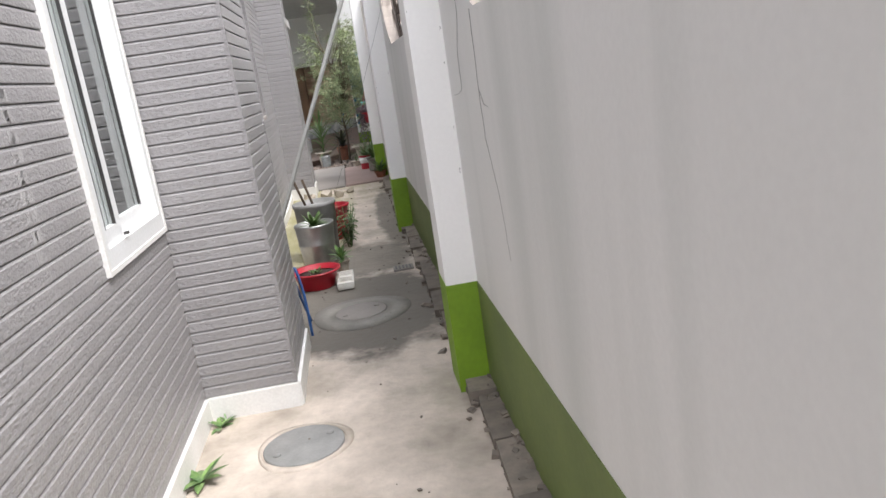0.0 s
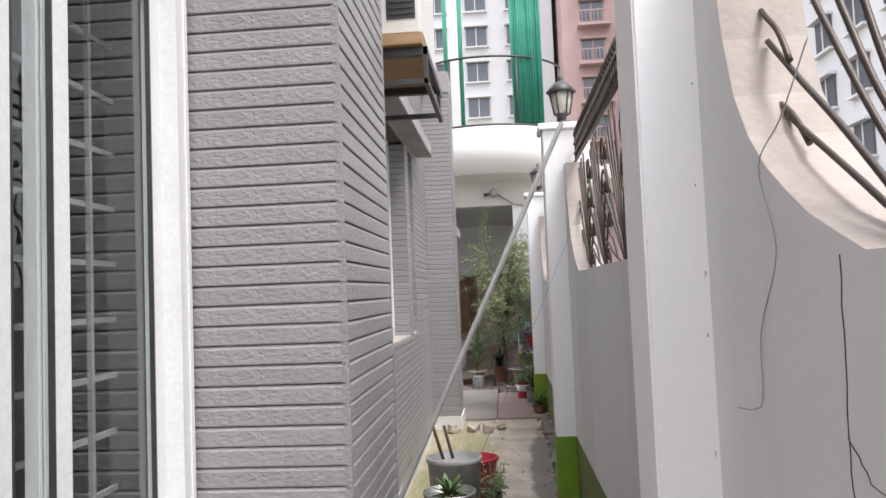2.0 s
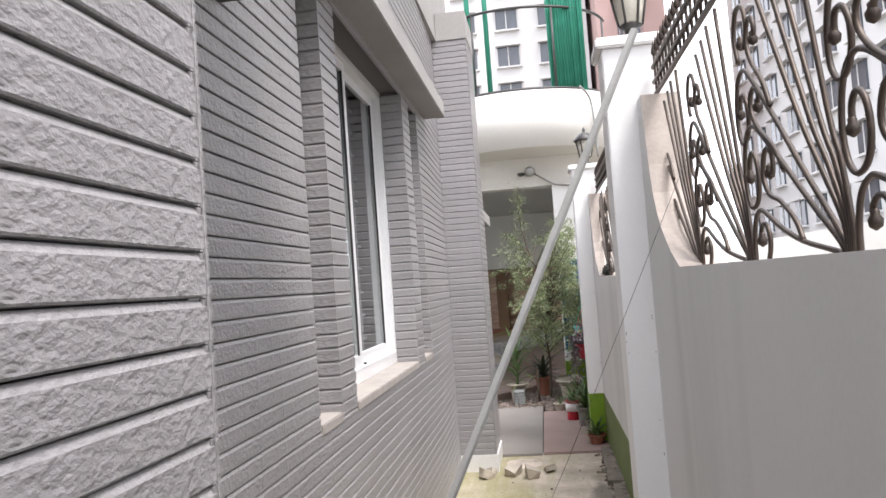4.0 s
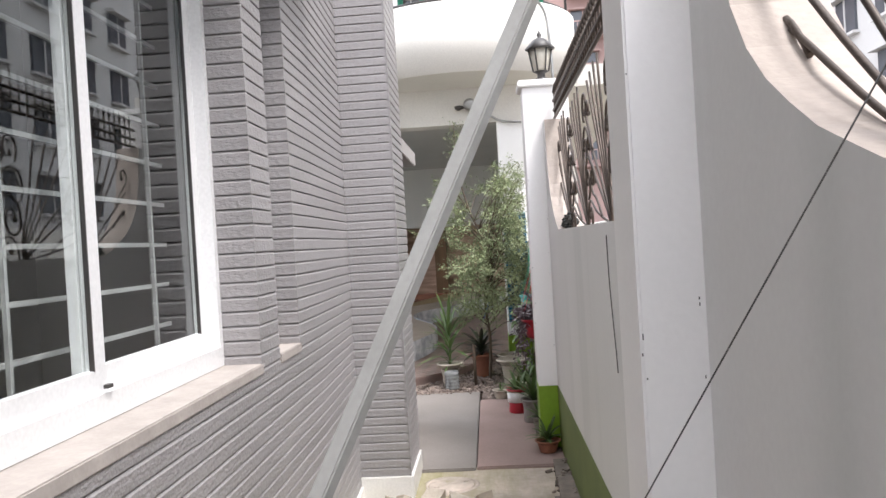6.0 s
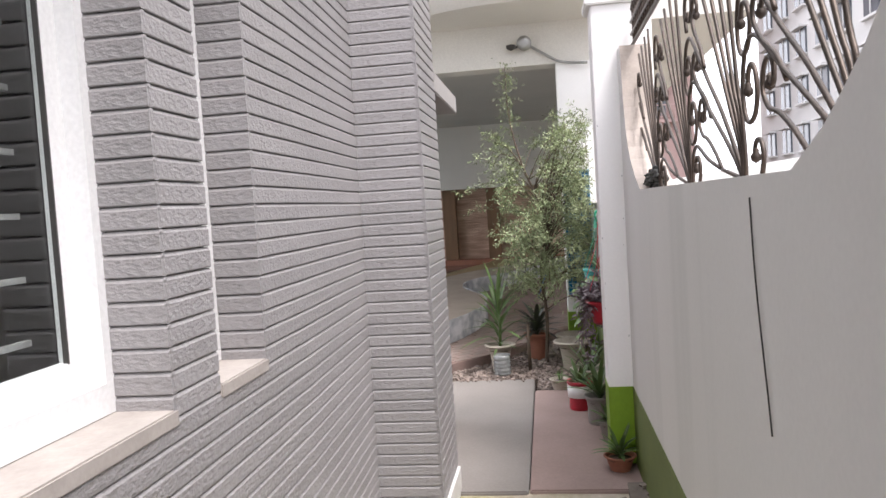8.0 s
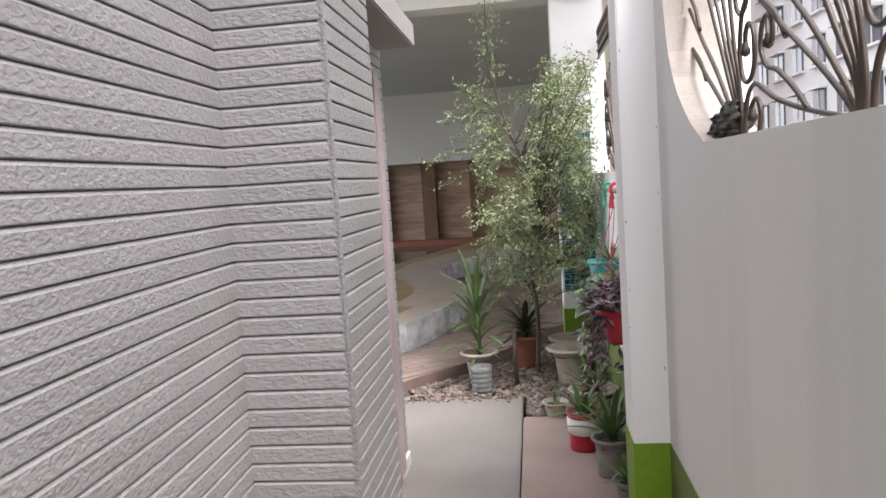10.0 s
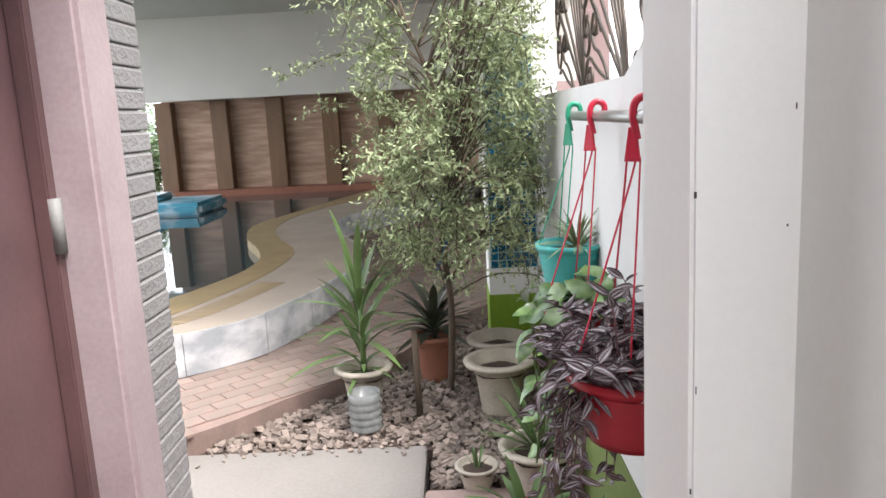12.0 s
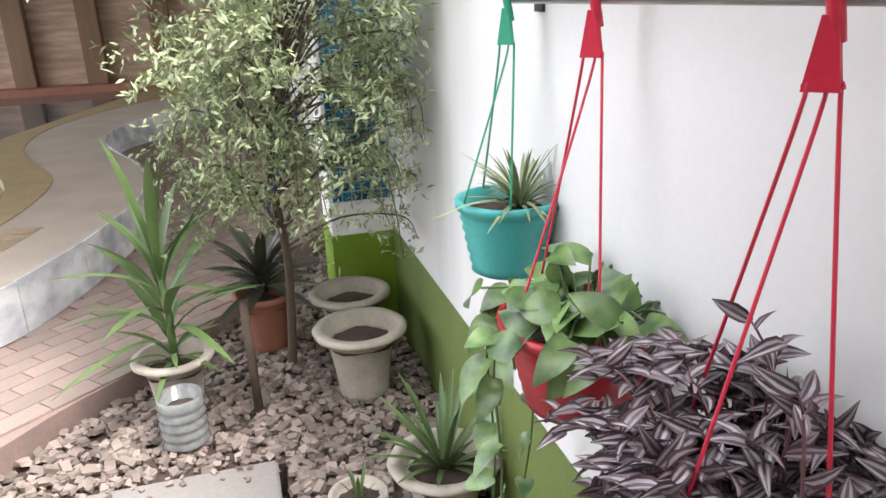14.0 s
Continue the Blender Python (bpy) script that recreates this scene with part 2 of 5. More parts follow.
CANOPYPAINT = material("canopy_paint", (0.36, 0.34, 0.325), (0.3, 0.285, 0.27), 0.7, 3, 0.15)
TOWERWHITE = material("tower_white", (0.56, 0.55, 0.54), (0.46, 0.45, 0.44), 0.9, 0.2, 0)
TOWERPINK = material("tower_pink", (0.42, 0.29, 0.265), (0.34, 0.23, 0.21), 0.9, 0.2, 0)
TOWERGLASS = material("tower_glass", (0.1, 0.11, 0.13), (0.05, 0.055, 0.06), 0.2, 0.6, 0)
GREENNET = material("green_net", (0.03, 0.25, 0.16), (0.02, 0.18, 0.12), 0.7, 4, 0.1)
BLUEPIPE = material("blue_hose", (0.03, 0.1, 0.3), rough=0.5, bump=0)
FLOATBLUE = material("float_blue", (0.05, 0.3, 0.42), (0.5, 0.6, 0.65), 0.35, 2, 0, mix=0.15)
FLOATYELLOW = material("float_yellow", (0.75, 0.38, 0.03), rough=0.4, bump=0)
CLOTH = material("dark_cloth", (0.03, 0.035, 0.033), (0.15, 0.155, 0.15), 0.95, 14, 0.5, 90, stretch=(1, 1, 6), mix=0.15)
STYRO = material("white_foam", (0.75, 0.74, 0.7), (0.55, 0.52, 0.46), 0.85, 12, 0.2)
BARPAINT = material("bar_paint", (0.42, 0.42, 0.41), (0.3, 0.3, 0.29), 0.5, 9, 0.05)
STAIRWHITE = material("stair_paint", (0.75, 0.75, 0.75), rough=0.5, bump=0)

# ---- mesh helpers ----


def box(bm, x0, x1, y0, y1, z0, z1, m=None, bevel=0.0):
    geo = bmesh.ops.create_cube(bm, size=1)
    vs = geo["verts"]
    for v in vs:
        v.co = Vector((x0 + (v.co.x + 0.5) * (x1 - x0), y0 + (v.co.y + 0.5) * (y1 - y0), z0 + (v.co.z + 0.5) * (z1 - z0)))
    if bevel:
        es = list({e for v in vs for e in v.link_edges})
        out = bmesh.ops.bevel(bm, geom=es, offset=bevel, segments=2, affect="EDGES")
        vs = list({v for f in out["faces"] for v in f.verts} | {v for v in vs if v.is_valid})
    if m:
        bmesh.ops.transform(bm, matrix=m, verts=vs)


def tube(bm, pts, r, n=8, r2=None, caps=True):
    """A round bar along pts, tapering from r to r2."""
    pts = [Vector(p) for p in pts]
    r2 = r if r2 is None else r2
    rings, side = [], None
    for i, p in enumerate(pts):
        d = (pts[min(i + 1, len(pts) - 1)] - pts[max(i - 1, 0)])
        if d.length < 1e-9:
            d = Vector((0, 0, 1))
        d.normalize()
        if side is None:
            side = d.orthogonal().normalized()
        else:
            side = side - d * side.dot(d)
            side = side.normalized() if side.length > 1e-6 else d.orthogonal().normalized()
        up = d.cross(side)
        rr = r + (r2 - r) * i / max(1, len(pts) - 1)
        rings.append([bm.verts.new(p + rr * (math.cos(a) * side + math.sin(a) * up)) for a in (2 * math.pi * k / n for k in range(n))])
    for a, b in zip(rings, rings[1:]):
        for k in range(n):
            f = bm.faces.new((a[k], a[(k + 1) % n], b[(k + 1) % n], b[k]))
            f.smooth = True
    if caps:
        bm.faces.new(rings[0][::-1])
        bm.faces.new(rings[-1])


def lathe(bm, prof, n=28, m=None, wave=None):
    """A turned shape: prof is (radius, height) from the bottom up."""
    rings = []
    for j, (r, z) in enumerate(prof):
        ring = []
        for k in range(n):
            a = 2 * math.pi * k / n
            rr = r + (wave(a, j) if wave else 0)
            co = Vector((rr * math.cos(a), rr * math.sin(a), z))
            ring.append(bm.verts.new(m @ co if m else co))
        rings.append(ring)
    for a, b in zip(rings, rings[1:]):
        for k in range(n):
            f = bm.faces.new((a[k], a[(k + 1) % n], b[(k + 1) % n], b[k]))
            f.smooth = True
    if prof[0][0] > 0.001:
        bm.faces.new(rings[0][::-1])
    if prof[-1][0] > 0.001:
        bm.faces.new(rings[-1])


def prism(bm, poly, z0, z1):
    """A flat outline of (x, y) raised from z0 to z1."""
    lo = [bm.verts.new((x, y, z0)) for x, y in poly]
    hi = [bm.verts.new((x, y, z1)) for x, y in poly]
    bm.faces.new(lo[::-1])
    bm.faces.new(hi)
    for i in range(len(poly)):
        j = (i + 1) % len(poly)
        bm.faces.new((lo[i], lo[j], hi[j], hi[i]))


def smooth_line(pts, per=6):
    """A Catmull-Rom curve through control points."""
    ps = [Vector(p) for p in pts]
    out = []
    for i in range(len(ps) - 1):
        a, b, c, d = ps[max(i - 1, 0)], ps[i], ps[i + 1], ps[min(i + 2, len(ps) - 1)]
        for k in range(per):
            t = k / per
            out.append(0.5 * (2 * b + (c - a) * t + (2 * a - 5 * b + 4 * c - d) * t * t + (3 * b - a - 3 * c + d) * t ** 3))
    return out + [ps[-1]]


def finish(name, bm, mat, smooth=False):
    bmesh.ops.recalc_face_normals(bm, faces=bm.faces)
    me = bpy.data.meshes.new(name)
    bm.to_mesh(me)
    bm.free()
    me.materials.append(mat)
    if smooth:
        for p in me.polygons:
            p.use_smooth = True
    return me


def thing(name, bm, mat, label, category, group="", kind="", smooth=False):
    return tagged(new(name, finish(name, bm, mat, smooth)), label, category, group, kind)


def empty(name, label, category, group="", kind="", at=(0, 0, 0)):
    ob = new(name)
    ob.location = at
    ob.empty_display_size = 0.1
    return tagged(ob, label, category, group, kind)


def part(name, bm, mat, parent, label="", smooth=False):
    ob = new(name, finish(name, bm, mat, smooth))
    ob.parent = parent
    return tagged(ob, label)


def piece(name, me, parent, m):
    ob = new(name, me)
    ob.parent = parent
    ob.matrix_local = m
    return ob


B = bmesh.new
FLOOR = 0.025
BED = 0.07


def floor_z(y):
    """The path climbs gently towards the yard."""
    return FLOOR + 0.025 * min(1.0, max(0.0, (y - 4.2) / 5.6))



# ---- the large structure ----
bm = B()
box(bm, -300, 300, -300, 300, -0.4, -0.2)
thing("ground", bm, GROUND, "bare brown earth stretching away round the houses", "ground", kind="structure")

# path of the passage: one poured sheet, worn and patched
bm = B()
bmesh.ops.create_grid(bm, x_segments=16, y_segments=90, size=1)
for v in bm.verts:
    x, y = -1.1 + (v.co.x + 1) * 0.93, -3.0 + (v.co.y + 1) * 6.59
    v.co = Vector((x, y, floor_z(y) + 0.008 * noise.noise((x * 2.5, y * 1.6, 0)) + 0.003 * noise.noise((x * 11, y * 11, 3))))
low = bmesh.ops.extrude_face_region(bm, geom=list(bm.faces))
for v in low["geom"]:
    if isinstance(v, bmesh.types.BMVert):
        v.co.z = -0.3
thing("floor_passage", bm, CONCRETE, "worn pale concrete path with stains and moss", "floor", kind="structure")

# slabs of the yard, a small step above the path
bm = B()
box(bm, -1.2, 0.136, 10.1, 12.72, -0.25, BED, bevel=0.008)
thing("floor_yard_grey", bm, SLAB, "smooth grey cement slab, slightly raised", "floor", kind="structure")
bm = B()
box(bm, 0.144, 0.95, 10.11, 12.3, -0.25, BED + 0.003, bevel=0.008)
thing("floor_yard_pink", bm, PINKSLAB, "pinkish cement slab beside the boundary wall", "floor", kind="structure")

# --- house walls with embossed siding ---
PITCH = 0.054
SEAM = 1.6
GROOVES = 70
Z_LOW = SEAM - 27 * PITCH
Z_TOP = Z_LOW + GROOVES * PITCH
board_cache = {}


def board_mesh(length):
    key = round(length, 3)
    if key not in board_cache:
        p = PITCH
        prof = [(0.0, 0.0), (-0.009, 0.0), (-0.016, 0.001), (-0.0175, 0.0035), (-0.0175, p - 0.011), (-0.0115, p - 0.0018), (0.0, p - 0.0018)]
        bm = B()
        a = [bm.verts.new((0, y, z)) for y, z in prof]
        b = [bm.verts.new((length, y, z)) for y, z in prof]
        bm.faces.new(a)
        bm.faces.new(b[::-1])
        for i in range(len(prof)):
            j = (i + 1) % len(prof)
            bm.faces.new((a[i], a[j], b[j], b[i]))
        board_cache[key] = finish("siding_board", bm, SIDING)
    return board_cache[key]


def siding_wall(name, p0, p1, holes=(), thick=0.2, label="", z_top=Z_TOP, z_low=Z_LOW, back_low=-0.3):
    """A wall whose outer face runs from p0 to p1 and looks to the right of that way; holes are (s0, s1, z0, z1)."""
    u = Vector((p1[0] - p0[0], p1[1] - p0[1], 0))
    length = u.length
    m = Matrix.Translation((p0[0], p0[1], 0)) @ Matrix.Rotation(math.atan2(u.y, u.x), 4, "Z")
    bm = B()
    cuts = sorted({0.0, length} | {h[0] for h in holes} | {h[1] for h in holes})
    for a, b in zip(cuts, cuts[1:]):
        mid = (a + b) / 2
        spans, z = [], back_low
        for h in sorted((h for h in holes if h[0] < mid < h[1]), key=lambda h: h[2]):
            spans.append((z, h[2]))
            z = h[3]
        spans.append((z, z_top))
        for za, zb in spans:
            if zb - za > 0.001:
                box(bm, a + (0.019 if a == 0 else 0), b - (0.019 if b == length else 0), 0.0175, 0.0175 + thick, za, zb)
    wall = thing(name, bm, BACKING, label or "house wall clad in grey embossed siding boards", "wall", kind="structure")
    wall.matrix_world = m
    n = int(round((z_top - z_low) / PITCH))
    for i in range(n):
        z = z_low + i * PITCH
        zc = z + PITCH / 2
        runs, s = [], 0.0
        for h in sorted(h for h in holes if h[2] < zc < h[3]):
            runs.append((s, h[0]))
            s = h[1]
        runs.append((s, length))
        for a, b in runs:
            if b - a > 0.01:
                piece("siding_board", board_mesh(b - a), wall, Matrix.Translation((a, 0.0175, z)))
    return wall


XA = -0.55
YC = 3.077
XC = -0.12
W1 = (2.255, 3.042, 0.975, 2.6)
siding_wall("wall_house_window", (XA, -3.0), (XA, YC), [(W1[0] + 3.0, W1[1] + 3.0, W1[2], W1[3])])
siding_wall("wall_house_return", (XA, YC), (XC - 0.0001, YC))
XB, YB = -0.54, 3.86
siding_wall("wall_house_block", (XC, YC + 0.0005), (XC, YB))
siding_wall("wall_house_block_end", (XC - 0.0005, YB + 0.0005), (XB, YB + 0.0005), thick=0.1)
PB0, PB1, PB2 = Vector((XB, YB + 0.02, 0)), Vector((XB - 0.004, 8.6, 0)), Vector((-0.572, 9.59, 0))
lenB = (PB1 - PB0).length
S = lambda y: (y - PB0.y) / (PB1.y - PB0.y) * lenB
W2Z0, W2Z1 = 1.232, 2.97
BAY = ((5.57, 5.866), (6.087, 7.655), (7.882, 8.212))
bay = [(S(y0), S(y1), W2Z0, W2Z1) for y0, y1 in BAY]
wall_b = siding_wall("wall_house_bay", PB0[:2], PB1[:2], bay)
siding_wall("wall_house_far", PB1[:2], PB2[:2])
XD = -0.256
Z_COL = Z_LOW + PITCH
siding_wall("wall_house_column", (-0.59, 9.59), (XD - 0.0005, 9.59), z_low=Z_COL)
XF, YE = -0.49, 11.55
DOOR = (10.24, 11.3, 2.2)
siding_wall("wall_house_column_side", (XD, 9.5905), (XD, 10.17), thick=0.12, z_low=Z_COL)
siding_wall("wall_house_door", (XF, 10.1705), (XF, YE), [(DOOR[0] - 10.1705, DOOR[1] - 10.1705, -0.3, DOOR[2])], thick=0.16)
bm = B()
box(bm, XF - 0.03, XD - 0.019, 9.63, 10.17, -0.3, Z_TOP)
thing("wall_house_column_core", bm, BACKING, "rear of the siding-clad column", "wall", kind="structure")
bm = B()
box(bm, -7.0, XF - 0.02, 11.4, YE - 0.005, -0.3, Z_TOP)
thing("wall_house_rear", bm, HALLWHITE, "plain rear wall of the house", "wall", kind="structure")
bm = B()
box(bm, -7.0, XB + 0.01, -3.2, YE, Z_TOP, Z_TOP + 0.25)
box(bm, XB + 0.012, XC + 0.004, YC - 0.004, YB + 0.02, Z_TOP, Z_TOP + 0.25)
box(bm, XB + 0.012, XD + 0.004, 9.58, 10.19, Z_TOP, Z_TOP + 0.25)
# unseen upper storey, added to cut the sky light from the house side
box(bm, -7.0, XA - 0.05, -3.2, YE - 0.3, Z_TOP + 0.25, 6.4)
thing("roof_house", bm, CANOPYPAINT, "concrete floor slab of the house, with an unseen upper storey added to block sky light", "roof", kind="structure")
bm = B()
box(bm, -7.0, XA, -3.2, -3.0, -0.3, Z_TOP)
thing("wall_house_front", bm, HALLWHITE, "plain end wall of the house", "wall", kind="structure")
bm = B()
box(bm, -7.0, -6.8, -3.0, 11.4, -0.3, Z_TOP)
thing("wall_house_back", bm, HALLWHITE, "plain wall at the far side of the house", "wall", kind="structure")
# inner walls added behind the two windows, their grey standing in for unlit rooms
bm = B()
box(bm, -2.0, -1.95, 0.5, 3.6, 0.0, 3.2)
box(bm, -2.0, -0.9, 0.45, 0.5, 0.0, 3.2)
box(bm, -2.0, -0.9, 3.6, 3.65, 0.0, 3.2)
thing("wall_room_near", bm, DARKROOM, "added inner wall behind the window, coloured dark for an unlit room", "wall", kind="structure")
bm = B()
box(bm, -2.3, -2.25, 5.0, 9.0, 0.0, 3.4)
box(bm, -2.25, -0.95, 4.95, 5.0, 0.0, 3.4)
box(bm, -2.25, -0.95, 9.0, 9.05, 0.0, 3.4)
thing("wall_room_far", bm, DARKROOM, "added inner wall behind the bay window, coloured dark for an unlit room", "wall", kind="structure")

# thin corner beads
for x, y in ((XC - 0.0005, YC), (XC - 0.0005, YB - 0.0075), (XD, 9.59)):
    bm = B()
    box(bm, x - 0.009, x + 0.002, y - 0.002, y + 0.009, Z_LOW, Z_TOP, bevel=0.002)
    thing("trim_corner", bm, SIDING, "thin grey corner bead of the siding", "corner trim", kind="structure")


def pale_runs(wall, s0, s1, z0, z1, w, mat):
    """Lime runs and painted sheen down the faces of the boards, from (s0, z1) to (s1, z0)."""
    for i in range(GROOVES):
        za, zb = Z_LOW + i * PITCH + 0.006, Z_LOW + (i + 1) * PITCH - 0.013
        if za < z0 or zb > z1:
            continue
        c = s0 + (s1 - s0) * (z1 - za) / (z1 - z0)
        bm = B()
        n = 5
        rows = []
        for k in range(n + 1):
            z = za + (zb - za) * k / n
            a, b = c - w * random.uniform(0.25, 0.6), c + w * random.uniform(0.25, 0.6)
            rows.append((bm.verts.new((a, -0.0008, z)), bm.verts.new((b, -0.0008, z)), bm.verts.new((b, 0.001, z)), bm.verts.new((a, 0.001, z))))
        for p, q in zip(rows, rows[1:]):
            for k in range(4):
                bm.faces.new((p[k], p[(k + 1) % 4], q[(k + 1) % 4], q[k]))
        bm.faces.new(rows[0])
        bm.faces.new(rows[-1][::-1])
        part("lime_sheen_run", bm, mat, wall, "pale run down a board, lime and painted sheen")


near_wall = bpy.data.objects["wall_house_window"]
# pale streaks that paint in light reflected off the near boards
pale_runs(near_wall, 3 + 1.87, 3 + 1.825, 1.13, 1.86, 0.05, LIME_SHEEN)
pale_runs(near_wall, 3 + 1.84, 3 + 1.79, 1.09, 1.6, 0.045, LIME_SHEEN)
pale_runs(near_wall, 3 + 1.62, 3 + 1.61, 1.5, 1.6, 0.01, LIME_SHEEN)
pale_runs(wall_b, S(4.575), S(4.575), 1.46, 1.66, 0.014, LIME_SHEEN)
pale_runs(wall_b, S(4.58), S(4.575), 0.9, 1.5, 0.034, DRIP_WHITE)
pale_runs(wall_b, S(5.21), S(5.215), 1.1, 1.62, 0.014, LIME_SHEEN)

# white skirting under the siding
for n_, (a, b) in enumerate((((XA, -3.0), (XA, YC)), ((XA, YC), (XC, YC)), ((XC, YC), (XC, YB)), ((XC, YB), (XB, YB)), (PB0[:2], PB1[:2]), (PB1[:2], PB2[:2]), ((-0.57, 9.59), (XD, 9.59)), ((XD, 9.59), (XD, 10.17)), ((XF, DOOR[1]), (XF, YE)))):
    u = Vector((b[0] - a[0], b[1] - a[1], 0))
    bm = B()
    box(bm, -0.004, u.length + 0.004, -0.014, 0.016, -0.2, (Z_COL if n_ in (6, 7) else Z_LOW) - 0.002, bevel=0.003)
    sk = thing("baseboard", bm, WHITE_TRIM, "white painted skirting under the siding, scuffed with dirt", "baseboard", kind="structure")
    sk.matrix_world = Matrix.Translation((a[0], a[1], 0)) @ Matrix.Rotation(math.atan2(u.y, u.x), 4, "Z")

# --- boundary wall: pillars, low panels with scooped tops ---
XW, XP = 0.77, 0.628
PILLARS = [2.87, 6.57, 10.515]
P_DEPTH, P_TOP, WALL_HIGH = 0.25, 2.82, 2.5
DADO = 0.537
LOWS = (1.648, 1.71, 1.69, 1.62)


RISE = [(0.74, 0.0), (0.66, 0.03), (0.57, 0.065), (0.48, 0.115), (0.4, 0.165), (0.32, 0.235), (0.25, 0.33), (0.2, 0.46), (0.165, 0.62), (0.14, 0.79)]


def panel(name, y0, y1, low, flip0=True, flip1=True):
    """A wall panel whose top dips between two shoulders."""
    rise = [(d, z) for d, z in RISE if low + z < WALL_HIGH] + [(0.135, WALL_HIGH - low)]
    top = [(y0, WALL_HIGH)] + [(y0 + d, low + z) for d, z in reversed(rise)] if flip0 else [(y0, low)]
    top += [(y1 - d, low + z) for d, z in rise] + [(y1, WALL_HIGH)] if flip1 else [(y1, low)]
    bm = B()
    grid = [[bm.verts.new((x, y, z)) for x, z in ((XW, -0.3), (XW, zt), (XW + 0.17, zt), (XW + 0.17, -0.3))] for y, zt in top]
    for p, q in zip(grid, grid[1:]):
        for k in range(4):
            f = bm.faces.new((p[k], p[(k + 1) % 4], q[(k + 1) % 4], q[k]))
            f.material_index = 1 if k == 1 else 0
    bm.faces.new(grid[0])
    bm.faces.new(grid[-1][::-1])
    ob = thing(name, bm, PLASTER, "white painted boundary wall panel with hairline cracks and a scooped top", "wall", kind="structure")
    ob.data.materials.append(CREAM)
    bm = B()
    box(bm, XW - 0.003, XW + 0.001, y0, y1, -0.2, DADO)
    part("dado", bm, OLIVE, ob, "dull olive green painted lower band of the wall")
    return ob


ends = [-3.0] + [p for p in PILLARS] + [13.69]
for i in range(4):
    y0 = ends[i] + (P_DEPTH if i else 0)
    panel("wall_boundary_%d" % (i + 1), y0, ends[i + 1], LOWS[i], i > 0, i < 3)
for i, y in enumerate(PILLARS):
    bm = B()
    box(bm, XP, 0.97, y, y + P_DEPTH, -0.3, P_TOP - 0.05, bevel=0.006)
    pil = thing("pillar_%d" % (i + 1), bm, PILLAR, "white painted wall pillar with a green foot, chipped at the edge", "pillar", kind="structure")
    bm = B()
    box(bm, XP - 0.03, 1.0, y - 0.03, y + P_DEPTH + 0.03, P_TOP - 0.05, P_TOP, bevel=0.008)
    part("capstone", bm, PILLAR, pil)
    bm = B()
    box(bm, XP - 0.003, 0.9, y - 0.003, y + P_DEPTH + 0.003, 0.0, DADO)
    part("dado", bm, GREEN, pil, "bright green painted foot of the pillar")

# paint chips along the pillar edges
for py in PILLARS[:3]:
    pil = bpy.data.objects["pillar_%d" % (PILLARS.index(py) + 1)]
    bm = B()
    for k in range(9):
        z, e = random.uniform(0.8, 2.1), random.choice((0, 0, 1))
        x = XW - random.uniform(0.003, 0.02) if e == 0 else XP + random.uniform(0.002, 0.012)
        h_ = random.uniform(0.003, 0.014)
        box(bm, x - random.uniform(0.0008, 0.003), x, py - 0.0008, py + 0.002, z, z + h_)
    part("paint_chip", bm, BLACKMETAL, pil, "dark chips in the paint")

# --- pool hall ---
DECK_Z, WATER_Z, TERRACE = 0.4, 0.31, 0.16
marble_line = smooth_line([(-6.5, 10.98, 0), (-4.0, 11.9, 0), (-2.6, 12.75, 0), (-1.56, 13.38, 0), (-1.0, 13.82, 0), (-0.8, 14.2, 0), (-0.64, 14.75, 0), (-0.52, 15.5, 0), (-0.63, 16.4, 0), (-1.02, 17.5, 0), (-1.04, 18.5, 0), (-0.56, 19.4, 0), (-0.1, 20.5, 0), (0.6, 22.0, 0), (0.77, 23.4, 0)])
coping_line = smooth_line([(-7.0, 11.4, 0), (-4.4, 12.3, 0), (-2.7, 12.9, 0), (-1.71, 13.69, 0), (-1.32, 14.6, 0), (-1.16, 15.4, 0), (-1.18, 16.2, 0), (-1.5, 17.0, 0), (-1.72, 17.8, 0), (-1.68, 18.9, 0), (-1.2, 20.2, 0), (-0.5, 21.4, 0), (-0.3, 23.4, 0)])
pool_line = smooth_line([(-7.2, 11.9, 0), (-4.6, 12.7, 0), (-3.0, 13.3, 0), (-1.95, 14.03, 0), (-1.5, 15.0, 0), (-1.4, 15.72, 0), (-1.55, 16.34, 0), (-1.88, 17.15, 0), (-2.05, 18.05, 0), (-1.86, 19.0, 0), (-1.45, 20.6, 0), (-1.0, 22.2, 0), (-0.8, 23.4, 0)])


def strip(bm, a, b, z, zb):
    """A solid band between two lines with the same number of points."""
    rows = [[bm.verts.new((p.x, p.y, h_)) for p, h_ in ((u, z), (v, z), (v, zb), (u, zb))] for u, v in zip(a, b)]
    for p, q in zip(rows, rows[1:]):
        for k in range(4):
            bm.faces.new((p[k], p[(k + 1) % 4], q[(k + 1) % 4], q[k]))
    bm.faces.new(rows[0][::-1])
    bm.faces.new(rows[-1])
    bmesh.ops.recalc_face_normals(bm, faces=list(bm.faces))


def resample(line, n):
    ls = [0.0]
    for p, q in zip(line, line[1:]):
        ls.append(ls[-1] + (q - p).length)
    out, k = [], 0
    for i in range(n):
        t = ls[-1] * i / (n - 1)
        while k < len(ls) - 2 and ls[k + 1] < t:
            k += 1
        f = (t - ls[k]) / max(1e-9, ls[k + 1] - ls[k])
        out.append(line[k].lerp(line[k + 1], f))
    return out


